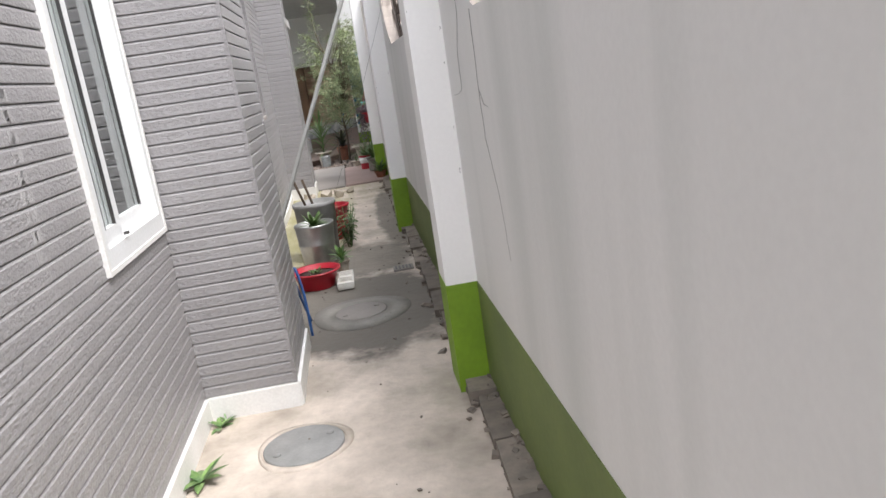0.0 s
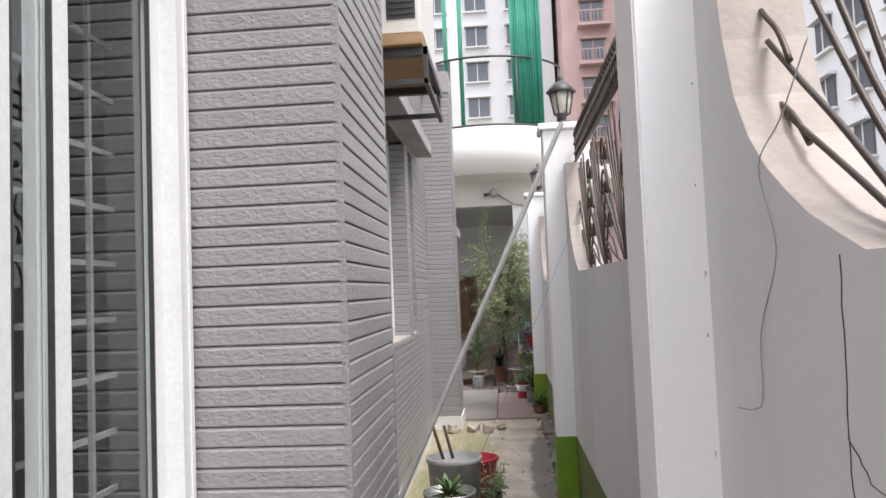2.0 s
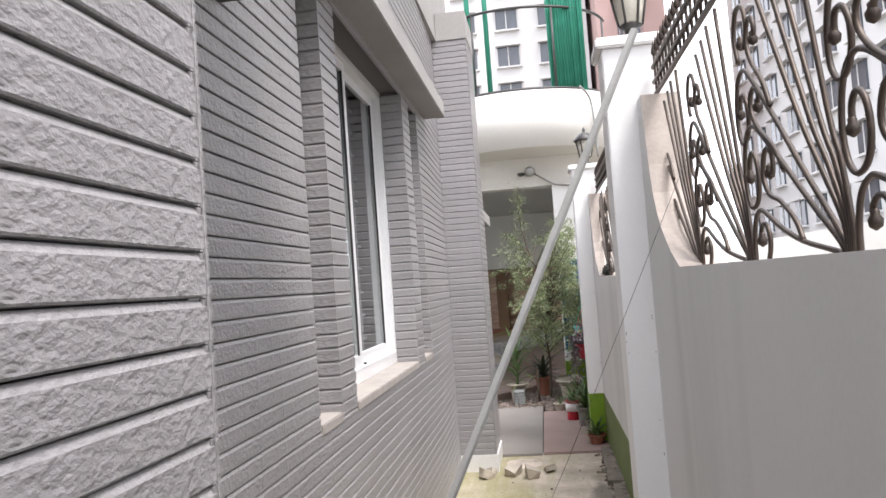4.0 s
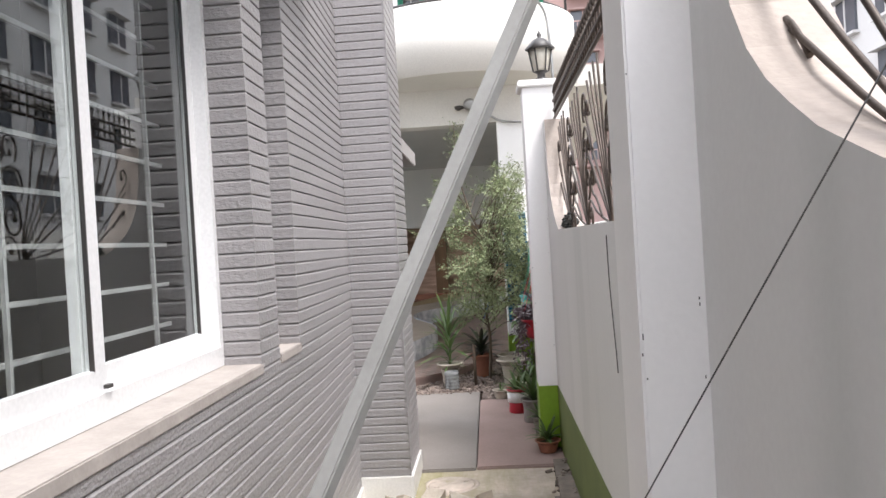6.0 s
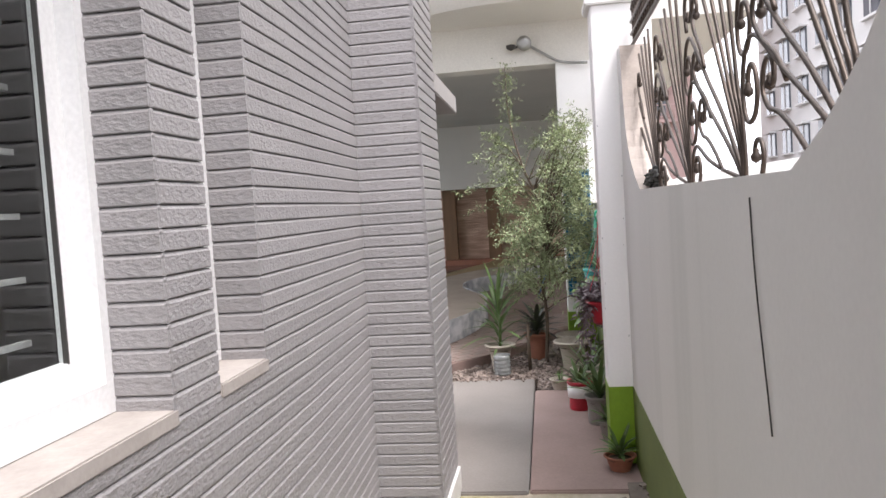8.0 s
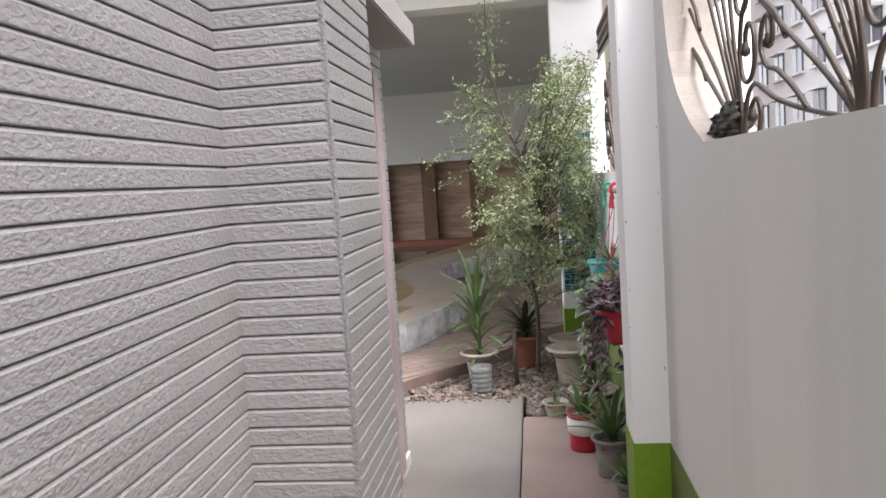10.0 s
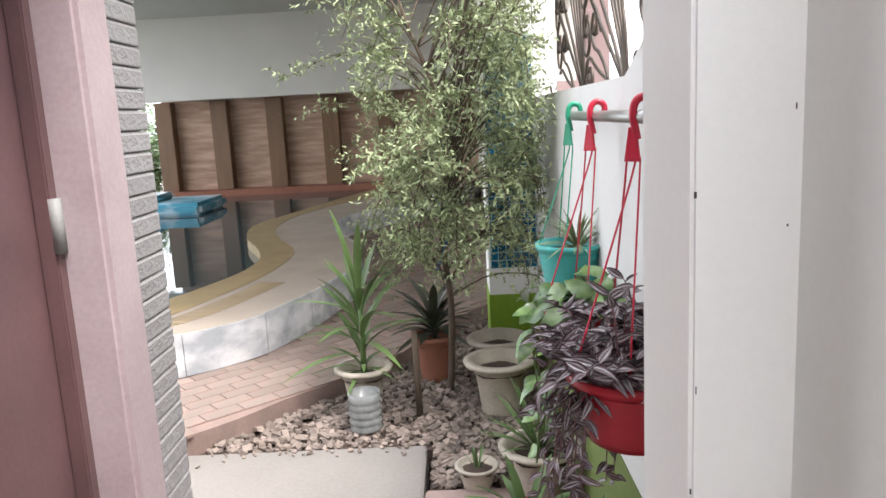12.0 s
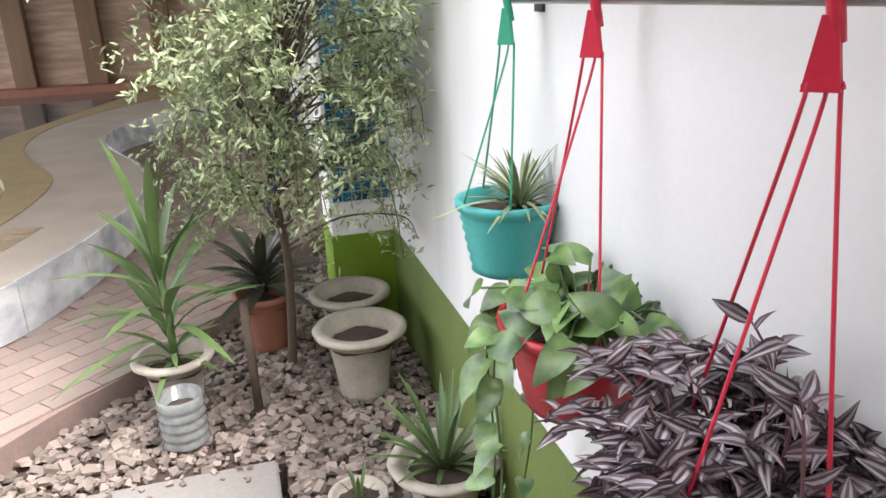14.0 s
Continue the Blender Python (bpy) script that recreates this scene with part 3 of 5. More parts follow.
mline, cline, pline = marble_line, resample(coping_line, len(marble_line)), resample(pool_line, len(marble_line))
bm = B()
strip(bm, mline, cline, DECK_Z, -0.2)
thing("floor_pool_deck", bm, DECK, "pale sandstone pool deck with a curved edge", "floor", kind="structure")
bm = B()
strip(bm, cline, pline, DECK_Z + 0.004, -0.6)
thing("trim_pool_coping", bm, COPING, "curved ochre coping round the pool", "pool coping", kind="structure")
bm = B()
poly = [(p.x + 0.02, p.y - 0.02) for p in pline] + [(-0.8, 23.38), (-16, 23.38), (-16, 11.9)]
prism(bm, poly, -1.2, WATER_Z)
bmesh.ops.triangulate(bm, faces=[f for f in bm.faces if len(f.verts) > 4])
thing("water", bm, WATER, "still dark water of an indoor swimming pool", "water", kind="structure")
# terrace of brick pavers, with its kerb
KERB_LINE = smooth_line([(-6.0, 10.95, 0), (-2.2, 11.75, 0), (-0.985, 12.74, 0), (-0.6, 13.17, 0), (-0.36, 13.42, 0), (-0.1, 13.75, 0), (0.15, 14.3, 0), (0.5, 14.9, 0), (0.77, 15.2, 0)])
bm = B()
poly = [(p.x, p.y) for p in KERB_LINE] + [(0.77, 21.5), (0.2, 21.3)] + [(p.x + 0.01, p.y) for p in reversed(mline[:-10])]
prism(bm, poly, -0.25, TERRACE - 0.012)
bmesh.ops.triangulate(bm, faces=[f for f in bm.faces if len(f.verts) > 4])
terrace = thing("floor_terrace", bm, KERB, "raised terrace paved with weathered red bricks", "floor", kind="structure")
bm = B()
prism(bm, [(-1.3, 12.73), (0.16, 12.73), (0.16, 12.31), (0.765, 12.31), (0.765, 15.2)] + [(p.x, p.y) for p in reversed(KERB_LINE[12:])], -0.25, BED - 0.03)
bmesh.ops.triangulate(bm, faces=[f for f in bm.faces if len(f.verts) > 4])
bed = thing("ground_gravel_bed", bm, EARTH, "planting bed of bare soil under loose gravel", "ground", kind="structure")

# corner column with blue mosaic
bm = B()
box(bm, 0.49, 0.9, 13.69, 14.05, -0.3, 3.039, bevel=0.005)
col4 = thing("pillar_4", bm, PILLAR, "white column faced with blue mosaic tiles above a green foot", "pillar", kind="structure")
bm = B()
box(bm, 0.487, 0.77, 13.687, 14.053, -0.1, 0.52)
part("dado", bm, GREEN, col4, "bright green painted foot of the column")
bm = B()
box(bm, 0.503, 0.767, 13.684, 13.6895, 0.675, 1.96)
part("tile_backing", bm, GROUT, col4, "pale turquoise grout")

# fascia, balcony, ceiling and back wall of the hall
bm = B()
box(bm, -7.0, 0.95, 13.72, 13.99, 3.04, 3.75)
thing("trim_fascia", bm, HALLWHITE, "cream concrete beam over the hall opening", "beam", kind="structure")
bm = B()
box(bm, -6.8, 2.5, 14.0, 24.5, 3.45, 3.7)
thing("ceiling", bm, CEIL, "grey painted concrete ceiling of the pool hall", "ceiling", kind="structure")
bm = B()
box(bm, -5.1, 2.5, 22.7, 23.0, 2.05, 3.449)
box(bm, -6.8, -5.101, 22.7, 23.0, 2.58, 3.449)
thing("trim_beam", bm, HALLWHITE, "deep white beam in front of the stone wall", "beam", kind="structure")
bm = B()
box(bm, -5.05, 1.2, 23.44, 23.7, -0.3, 3.449)
wall_stone = thing("wall_stone", bm, STONE, "wall of split reddish ledge stone between brown columns", "wall", kind="structure")
bm = B()
box(bm, -5.05, 1.2, 23.0, 23.439, -0.3, 0.42, bevel=0.01)
thing("trim_pool_ledge", bm, TERRACOTTA, "terracotta tiled ledge along the stone wall", "ledge", kind="structure")
bm = B()
box(bm, 0.78, 0.95, 14.06, 23.6, -0.3, 3.449)
thing("wall_hall_side", bm, HALLWHITE, "plain white side wall of the pool hall", "wall", kind="structure")
for x in (-4.95, -3.93, -2.92, -1.9, -0.88):
    bm = B()
    box(bm, x - 0.15, x + 0.15, 23.2, 23.439, 0.421, 2.049, bevel=0.01)
    thing("pilaster", bm, WOODCOL, "brown painted pilaster against the stone wall", "column", "pilasters along the stone wall", "structure")
bm = B()
BY, BR = 14.1, 1.4
outer, inner = [], []
for k in range(33):
    a = radians(-80 + 160 * k / 32)
    outer.append((0.1 + BR * math.sin(a), BY - 1.25 * math.cos(a)))
    inner.append((0.1 + (BR - 0.13) * math.sin(a), BY - 1.12 * math.cos(a)))
lo = [[bm.verts.new((x, y, z)) for x, y in line] for line, z in ((outer, 3.46), (outer, 4.23), (inner, 4.23), (inner, 3.56))]
for r0, r1 in zip(lo, lo[1:]):
    for k in range(32):
        bm.faces.new((r0[k], r0[k + 1], r1[k + 1], r1[k])).smooth = True
bm.faces.new(lo[0][::-1])
bm.faces.new(lo[3])
bmesh.ops.triangulate(bm, faces=[f for f in bm.faces if len(f.verts) > 4])
thing("balcony", bm, HALLWHITE, "white rounded concrete balcony over the hall entrance", "balcony", kind="structure")
# ---- windows, door, canopy ----


def frame_rect(bm, axis_x, depth, y0, y1, z0, z1, w, wb=None):
    """A rectangular frame in a plane x = axis_x, reaching back by depth."""
    wb = wb or w
    box(bm, axis_x - depth, axis_x, y0, y0 + w, z0, z1)
    box(bm, axis_x - depth, axis_x, y1 - w, y1, z0, z1)
    box(bm, axis_x - depth, axis_x, y0 + w, y1 - w, z0, z0 + wb)
    box(bm, axis_x - depth, axis_x, y0 + w, y1 - w, z1 - w, z1)


def sliding_window(name, x, y0, y1, z0, z1, label, split, bar_mat):
    bm = B()
    frame_rect(bm, x, 0.09, y0, y1, z0, z1, 0.045, 0.07)
    win = thing(name, bm, PVC, label, "window", kind="structure")
    for a, b, back in ((y0 + 0.045, split + 0.03, 0.016), (split - 0.03, y1 - 0.045, 0.048)):
        bm = B()
        frame_rect(bm, x - back, 0.028, a, b, z0 + 0.07, z1 - 0.045, 0.052, 0.06)
        sash = part("sash", bm, PVC, win)
        bm = B()
        box(bm, x - back - 0.017, x - back - 0.012, a + 0.05, b - 0.05, z0 + 0.128, z1 - 0.095)
        pane = part("pane", bm, GLASS, sash, "clear window pane")
        pane.visible_shadow = False
        bm = B()
        for yy in (a + 0.053, b - 0.058):
            box(bm, x - back - 0.011, x - back + 0.001, yy, yy + 0.005, z0 + 0.128, z1 - 0.095)
        part("gasket", bm, BLACKMETAL, sash, "black rubber gasket")
    bm = B()
    box(bm, x - 0.002, x + 0.012, split - 0.012, split + 0.012, z0 + 0.082, z0 + 0.092)
    part("drain_cover", bm, BLACKMETAL, win)
    for k in range(int((z1 - z0) / 0.145)):
        bm = B()
        z = z0 + 0.16 + 0.145 * k
        box(bm, x - 0.2, x - 0.188, y0 + 0.03, y1 - 0.03, z, z + 0.014)
        part("security_bar", bm, bar_mat, win, "steel security bar")
    for yy in (y0 + 0.17, y0 + (y1 - y0) * 0.38, y0 + (y1 - y0) * 0.62, y1 - 0.17):
        bm = B()
        box(bm, x - 0.188, x - 0.176, yy, yy + 0.012, z0, z1)
        part("security_bar", bm, bar_mat, win, "steel security bar")
    return win


sliding_window("window_1", XA + 0.012, W1[0], W1[1], W1[2], W1[3], "white plastic sliding window with bars behind the glass", 2.5, CASTIRON)
# white trim round the near window
bm = B()
frame_rect(bm, XA + 0.016, 0.03, W1[0] - 0.014, W1[1] + 0.014, W1[2] - 0.016, W1[3] + 0.016, 0.018)
thing("trim_window", bm, WHITE_TRIM, "rough white caulked border round the window", "window trim", kind="structure")
yaw_b = Matrix.Rotation(math.atan2(PB1.x - PB0.x, PB1.y - PB0.y) * -1, 4, "Z")


def place_b(y, back=0.0):
    """The pose of something built in a plane x = 0 at y = 0, set into the bay wall at y."""
    x = PB0.x + (PB1.x - PB0.x) * (y - PB0.y) / (PB1.y - PB0.y)
    return Matrix.Translation((x - back, y, 0)) @ yaw_b


w2 = sliding_window("window_2", 0.0, 0.0, 1.568, W2Z0 + 0.012, W2Z1, "white plastic sliding bay window over a plaster sill", 0.715, BARPAINT)
w2.matrix_world = place_b(6.087, 0.14)
for n_, (y, y1) in enumerate((BAY[0], BAY[2])):
    w = y1 - y
    bm = B()
    frame_rect(bm, 0.0, 0.05, 0.0, w, W2Z0 + 0.012, W2Z1, 0.045)
    side = thing("window_%d" % (n_ + 3), bm, PVC, "narrow white side light of the bay", "window", kind="structure")
    bm = B()
    box(bm, -0.04, -0.03, 0.045, w - 0.045, W2Z0 + 0.05, W2Z1 - 0.04)
    part("pane", bm, PVC, side, "white panel in the side light")
    side.matrix_world = place_b(y, 0.14)
for y0, y1 in BAY:
    bm = B()
    box(bm, -0.2, 0.004, 0.0, y1 - y0, W2Z0 - 0.03, W2Z0 + 0.01, bevel=0.004)
    sill = thing("window_sill", bm, SILL, "cream plaster window sill, chipped along its edge", "window sill", kind="structure")
    sill.matrix_world = place_b(y0)
# returns of the bay openings, clad like the piers
for _, y in BAY:
    L = 0.16
    wall = empty("wall_bay_return", "siding-clad return of the bay window", "wall", kind="structure")
    wall.matrix_world = place_b(y + 0.0175, 0.16) @ Matrix.Translation((0, -0.0175, 0))
    for i in range(34):
        z = Z_LOW + (20 + i) * PITCH
        if W2Z0 < z + 0.02 and z < W2Z1 - 0.03:
            piece("siding_board", board_mesh(L), wall, Matrix.Translation((0, 0.0, z)))
bm = B()
box(bm, -0.15, 0.16, 0, 3.2, 2.99, 3.11, bevel=0.006)
can = thing("canopy_slab", bm, CANOPYPAINT, "grey concrete rain canopy over the bay window", "canopy", kind="structure")
can.matrix_world = place_b(5.4)

# maroon steel door in the recess beyond the column
bm = B()
box(bm, XF - 0.16, XF + 0.035, DOOR[1] - 0.14, DOOR[1] + 0.012, FLOOR + 0.1, DOOR[2], bevel=0.012)
box(bm, XF - 0.16, XF + 0.035, DOOR[0], DOOR[0] + 0.07, FLOOR + 0.1, DOOR[2], bevel=0.012)
box(bm, XF - 0.16, XF + 0.035, DOOR[0] + 0.07, DOOR[1] - 0.14, DOOR[2] - 0.07, DOOR[2], bevel=0.012)
door = thing("door_1", bm, PINKFRAME, "faded maroon steel door in a pinkish frame, closed", "door", kind="structure")
bm = B()
box(bm, XF - 0.15, XF - 0.1, DOOR[0] + 0.072, DOOR[1] - 0.165, FLOOR + 0.12, DOOR[2] - 0.072, bevel=0.006)
part("door_leaf", bm, MAROON, door, "dark maroon door leaf")
bm = B()
box(bm, XF - 0.1, XF - 0.06, DOOR[1] - 0.175, DOOR[1] - 0.14, FLOOR + 0.12, DOOR[2] - 0.07, bevel=0.004)
part("door_stop", bm, MAROON, door)
for z in (0.55, 1.35):
    bm = B()
    tube(bm, [(XF - 0.055, DOOR[1] - 0.165, z - 0.06), (XF - 0.055, DOOR[1] - 0.165, z + 0.06)], 0.014, 10)
    box(bm, XF - 0.07, XF - 0.052, DOOR[1] - 0.16, DOOR[1] - 0.139, z - 0.06, z + 0.06)
    part("hinge", bm, CASTIRON, door, "grey steel hinge")
bm = B()
box(bm, XF - 0.1, XF + 0.2, 10.172, 11.5, 2.34, 2.46, bevel=0.006)
thing("door_canopy", bm, CANOPYPAINT, "small grey concrete canopy over the door", "canopy", kind="structure")
# unseen inner walls added behind the closed door, in the same dark grey
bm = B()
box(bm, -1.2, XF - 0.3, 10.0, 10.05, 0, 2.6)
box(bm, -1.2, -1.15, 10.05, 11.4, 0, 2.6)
thing("wall_room_door", bm, DARKROOM, "unseen inner wall added behind the door, coloured dark", "wall", kind="structure")

# outdoor unit of an air conditioner on a steel bracket
ac = empty("air_conditioner", "cream outdoor air conditioner on a plank and steel bracket", "air conditioner")
bm = B()
box(bm, -0.36, -0.05, 4.6, 5.32, 2.9, 3.44, bevel=0.015)
body = part("casing", bm, ACWHITE, ac)
bm = B()
box(bm, -0.22, -0.08, 4.596, 4.601, 2.98, 3.3)
for k in range(10):
    box(bm, -0.21, -0.09, 4.59, 4.597, 3.0 + 0.03 * k, 3.01 + 0.03 * k)
part("grille", bm, BLACKMETAL, body, "dark louvred end grille")
bm = B()
box(bm, -0.4, -0.05, 4.56, 5.36, 2.84, 2.9, bevel=0.004)
part("plank", bm, PLANK, ac, "raw timber plank")
bm = B()
for y in (4.6, 5.3):
    box(bm, -0.645, -0.03, y, y + 0.035, 2.8, 2.84)
    box(bm, -0.645, -0.03, y, y + 0.03, 2.66, 2.685)
    box(bm, -0.05, -0.03, y, y + 0.03, 2.685, 2.8)
box(bm, -0.05, -0.028, 4.6, 5.42, 2.8, 2.84)
box(bm, -0.05, -0.028, 4.6, 5.42, 2.655, 2.685)
part("bracket", bm, BLACKMETAL, ac, "rusty steel angle bracket")
ac.location, ac.scale = (0.041, 0.107, 0.1175), (0.9, 0.9, 0.9)

# ---- iron grilles in the scooped openings ----
XG = 0.855


# one bay of the ironwork, along the wall from the foot of its fan and up from the coping: straight bars, and bars ending in scrolls
FAN = (
    [(0.012, 0.0), (0.02, 0.07), (0.112, 0.192), (0.214, 0.33), (0.5, 0.74)],
    [(0.004, 0.0), (0.005, 0.07), (0.07, 0.19), (0.155, 0.32), (0.4, 0.76)],
    [(-0.004, 0.0), (-0.008, 0.07), (0.035, 0.19), (0.1, 0.31), (0.29, 0.78)],
    [(-0.012, 0.0), (-0.018, 0.07), (0.006, 0.19), (0.05, 0.31), (0.16, 0.79)],
)
SCROLLS = (
    ([(0.026, 0.0), (0.04, 0.03), (0.178, 0.121), (0.363, 0.235), (0.45, 0.29), (0.56, 0.355), (0.625, 0.368), (0.68, 0.33), (0.705, 0.25), (0.69, 0.18), (0.65, 0.152), (0.6, 0.17), (0.578, 0.22), (0.588, 0.275), (0.62, 0.3), (0.65, 0.28), (0.655, 0.235)], True),
    ([(0.02, 0.0), (0.03, 0.04), (0.22, 0.21), (0.39, 0.346), (0.56, 0.485), (0.635, 0.53), (0.7, 0.51), (0.735, 0.44), (0.73, 0.37), (0.69, 0.335), (0.64, 0.355), (0.62, 0.41), (0.645, 0.46), (0.685, 0.465), (0.7, 0.42)], True),
    ([(0.02, 0.0), (0.06, 0.014), (0.25, 0.044), (0.42, 0.085), (0.55, 0.133), (0.6, 0.14), (0.645, 0.115), (0.67, 0.06), (0.675, 0.0)], False),
    ([(-0.15, 0.0), (-0.176, 0.03), (-0.184, 0.068), (-0.165, 0.098), (-0.135, 0.103), (-0.11, 0.085), (-0.115, 0.06)], True),
    ([(0.25, 0.045), (0.31, 0.095), (0.413, 0.15), (0.49, 0.172), (0.533, 0.22), (0.515, 0.275), (0.475, 0.29), (0.445, 0.265), (0.45, 0.225), (0.475, 0.225)], True),
    ([(0.358, 0.215), (0.426, 0.285), (0.53, 0.345), (0.585, 0.395), (0.59, 0.44), (0.55, 0.462), (0.515, 0.44), (0.525, 0.405)], True),
    ([(0.42, 0.385), (0.47, 0.46), (0.55, 0.53), (0.58, 0.59), (0.56, 0.635), (0.52, 0.64), (0.5, 0.605), (0.515, 0.58)], True),
    ([(-0.04, 0.56), (-0.02, 0.64), (-0.06, 0.7), (-0.12, 0.69), (-0.14, 0.63), (-0.11, 0.585), (-0.08, 0.6)], True),
)
knob_bm = B()
lathe(knob_bm, [(0.002, -0.016), (0.012, -0.009), (0.014, 0.003), (0.008, 0.012), (0.009, 0.018), (0.002, 0.026)], 8)
KNOB = finish("knob", knob_bm, IRON)
spike_bm = B()
tube(spike_bm, [(0, 0, 0), (0, 0, 0.17)], 0.006, 5)
lathe(spike_bm, [(0.002, 0.165), (0.013, 0.185), (0.001, 0.24)], 6)
SPIKE = finish("spike", spike_bm, IRON)


def scoop(d):
    """Height of the panel's curved shoulder above the coping, at d from the panel's end."""
    if d >= RISE[0][0]:
        return 0.0
    for (d0, z0), (d1, z1) in zip(RISE, RISE[1:]):
        if d1 <= d <= d0:
            return z0 + (z1 - z0) * (d0 - d) / (d0 - d1)
    return 0.8


def grille(y0, y1, low, first, step):
    g = empty("iron_grille", "black wrought-iron grille of fanned bars and scrolls on the wall", "grille", "grilles on the boundary wall", at=(0, 0, 0))
    topz = WALL_HIGH + 0.02
    wide = step / 0.72

    def run(y, shape, r, name, tip):
        pts = []
        for q in smooth_line([(XG, y + u * (wide if u > 0.3 else 1), low - 0.01 + v) for u, v in shape], 4):
            if q.y > y1 - 0.02 or q.y < y0 + 0.02 or q.z > topz or (len(pts) > 3 and min(q.z - low - scoop(y1 - q.y), q.z - low - scoop(q.y - y0)) < -0.01):
                break
            pts.append(q)
        if len(pts) < 4:
            return
        bm = B()
        tube(bm, pts, r, 6)
        ob = part(name, bm, IRON, g)
        if tip and pts[-1].z > low + 0.04 and len(pts) >= 4 * (len(shape) - 1):
            piece("knob", KNOB, ob, Matrix.Translation(pts[-1]))

    y = first
    while y > y0 + 0.25:
        for shape in FAN:
            run(y, shape, 0.006, "bar", False)
        for shape, tip in SCROLLS:
            run(y, shape, 0.0065, "scroll", tip)
        y -= step
    for z in (topz, topz + 0.06, topz + 0.13):
        bm = B()
        tube(bm, [(XG, y0 + 0.02, z), (XG, y1 - 0.02, z)], 0.011, 6)
        part("top_rail", bm, IRON, g)
    k = y0 + 0.08
    while k < y1 - 0.05:
        piece("spike", SPIKE, g, Matrix.Translation((XG, k, topz)))
        k += 0.075
    return g


grille(-0.6, PILLARS[0], LOWS[0], PILLARS[0] - 0.74, 0.72)
grille(PILLARS[0] + P_DEPTH, PILLARS[1], LOWS[1], PILLARS[1] - 0.7, 0.675)
grille(PILLARS[1] + P_DEPTH, PILLARS[2], LOWS[2], PILLARS[2] - 0.8, 0.752)
grille(PILLARS[2] + P_DEPTH, 13.69, 1.6, 13.3, 0.72)
# folded rag draped in the foot of a grille
bm = B()
bmesh.ops.create_icosphere(bm, subdivisions=4, radius=1)
for v in bm.verts:
    n_ = v.co.copy()
    f = 1 + 0.45 * noise.noise(n_ * 2.2) + 0.22 * noise.noise(n_ * 5.5)
    f += 0.16 * math.sin(14 * n_.z + 9 * n_.y)
    v.co = Vector((0.85 + 0.045 * n_.x * f, 9.79 + 0.09 * n_.y * f, 1.735 + 0.05 * n_.z * f - 0.3 * (0.09 * n_.y)))
thing("rag", bm, CLOTH, "dark crumpled rag tucked into the foot of the grille", "cloth", smooth=True)

# lanterns on the pillars
for n_, y in enumerate(PILLARS):
    lan = empty("wall_lantern", "black metal lantern with pale glass on a wall pillar", "lantern", "lanterns on the pillars", at=(0.79, y + 0.125, P_TOP))
    bm = B()
    lathe(bm, [(0.075, 0), (0.08, 0.02), (0.03, 0.04), (0.03, 0.07), (0.06, 0.085)], 8)
    part("base", bm, BLACKMETAL, lan)
    bm = B()
    lathe(bm, [(0.055, 0.09), (0.085, 0.25)], 6)
    part("glass", bm, LAMPGLASS, lan, "frosted pale glass panes")
    bm = B()
    lathe(bm, [(0.11, 0.25), (0.115, 0.262), (0.05, 0.33), (0.012, 0.345), (0.018, 0.365), (0.002, 0.4)], 6)
    part("roof", bm, BLACKMETAL, lan)
    bm = B()
    for k in range(6):
        a = 2 * math.pi * k / 6
        tube(bm, [(0.058 * math.cos(a), 0.058 * math.sin(a), 0.088), (0.088 * math.cos(a), 0.088 * math.sin(a), 0.252)], 0.006, 5)
    part("ribs", bm, BLACKMETAL, lan)

# long pole leaning across the passage
bm = B()
d = Vector((0.478, 0.139, 1.0)).normalized()
up = Vector((0, 1, 0)) - d * d.y
m = Matrix((up.normalized().cross(d), up.normalized(), d)).transposed().to_4x4()
box(bm, -0.0145, 0.0145, -0.0125, 0.0125, 0, 2.98, Matrix.Translation((-0.528, 5.902, 0.085)) @ m @ Matrix.Rotation(radians(-32), 4, "Z"), bevel=0.003)
thing("pole", bm, GREYPOLE, "long grey plastic pole leaning across the passage", "pole")

# ---- floor of the passage: covers, drain, rubble, wires ----


def cover(x, y, r, label, mat, rim=None, group="manhole covers in the path"):
    ob = empty("manhole_cover", label, "manhole cover", group, at=(x, y, floor_z(y)))
    bm = B()
    lathe(bm, [(r, -0.02), (r, 0.009), (r - 0.006, 0.012), (0.001, 0.012)], 40)
    for a in (0.5, 0.5 + math.pi):
        lathe(bm, [(0.018, 0.012), (0.014, 0.016), (0.001, 0.016)], 10, Matrix.Translation((r * 0.72 * math.cos(a), r * 0.72 * math.sin(a), 0)))
    part("lid", bm, mat, ob)
    bm = B()
    w = rim or 0.03
    lathe(bm, [(r + w, -0.02), (r + w, 0.006), (r + 0.006, 0.010), (r + 0.004, -0.02)], 40, wave=lambda a, j: 0.01 * math.sin(3 * a + 1) if j < 2 else 0)
    part("rim", bm, CONCRETE if not rim else MOSSY, ob)
    return ob


cover(-0.087, 2.638, 0.172, "round grey cement manhole cover in the path", CASTIRON)
cover(0.2, 4.34, 0.166, "pale manhole cover in a ring of damp patched cement", SLAB, 0.15)
cover(-0.02, 9.8, 0.15, "mossy manhole cover beside the step", CONCRETE)
bm = B()
box(bm, 0.475, 0.63, 5.17, 5.3, floor_z(5.6) - 0.01, floor_z(5.6) + 0.012, bevel=0.003)
dr = thing("floor_drain", bm, SLAB, "small square floor drain with slots", "drain")
for k in range(5):
    bm = B()
    box(bm, 0.49 + 0.027 * k, 0.504 + 0.027 * k, 5.19, 5.28, floor_z(5.6) + 0.0105, floor_z(5.6) + 0.0135)
    part("slot", bm, BLACKMETAL, dr)


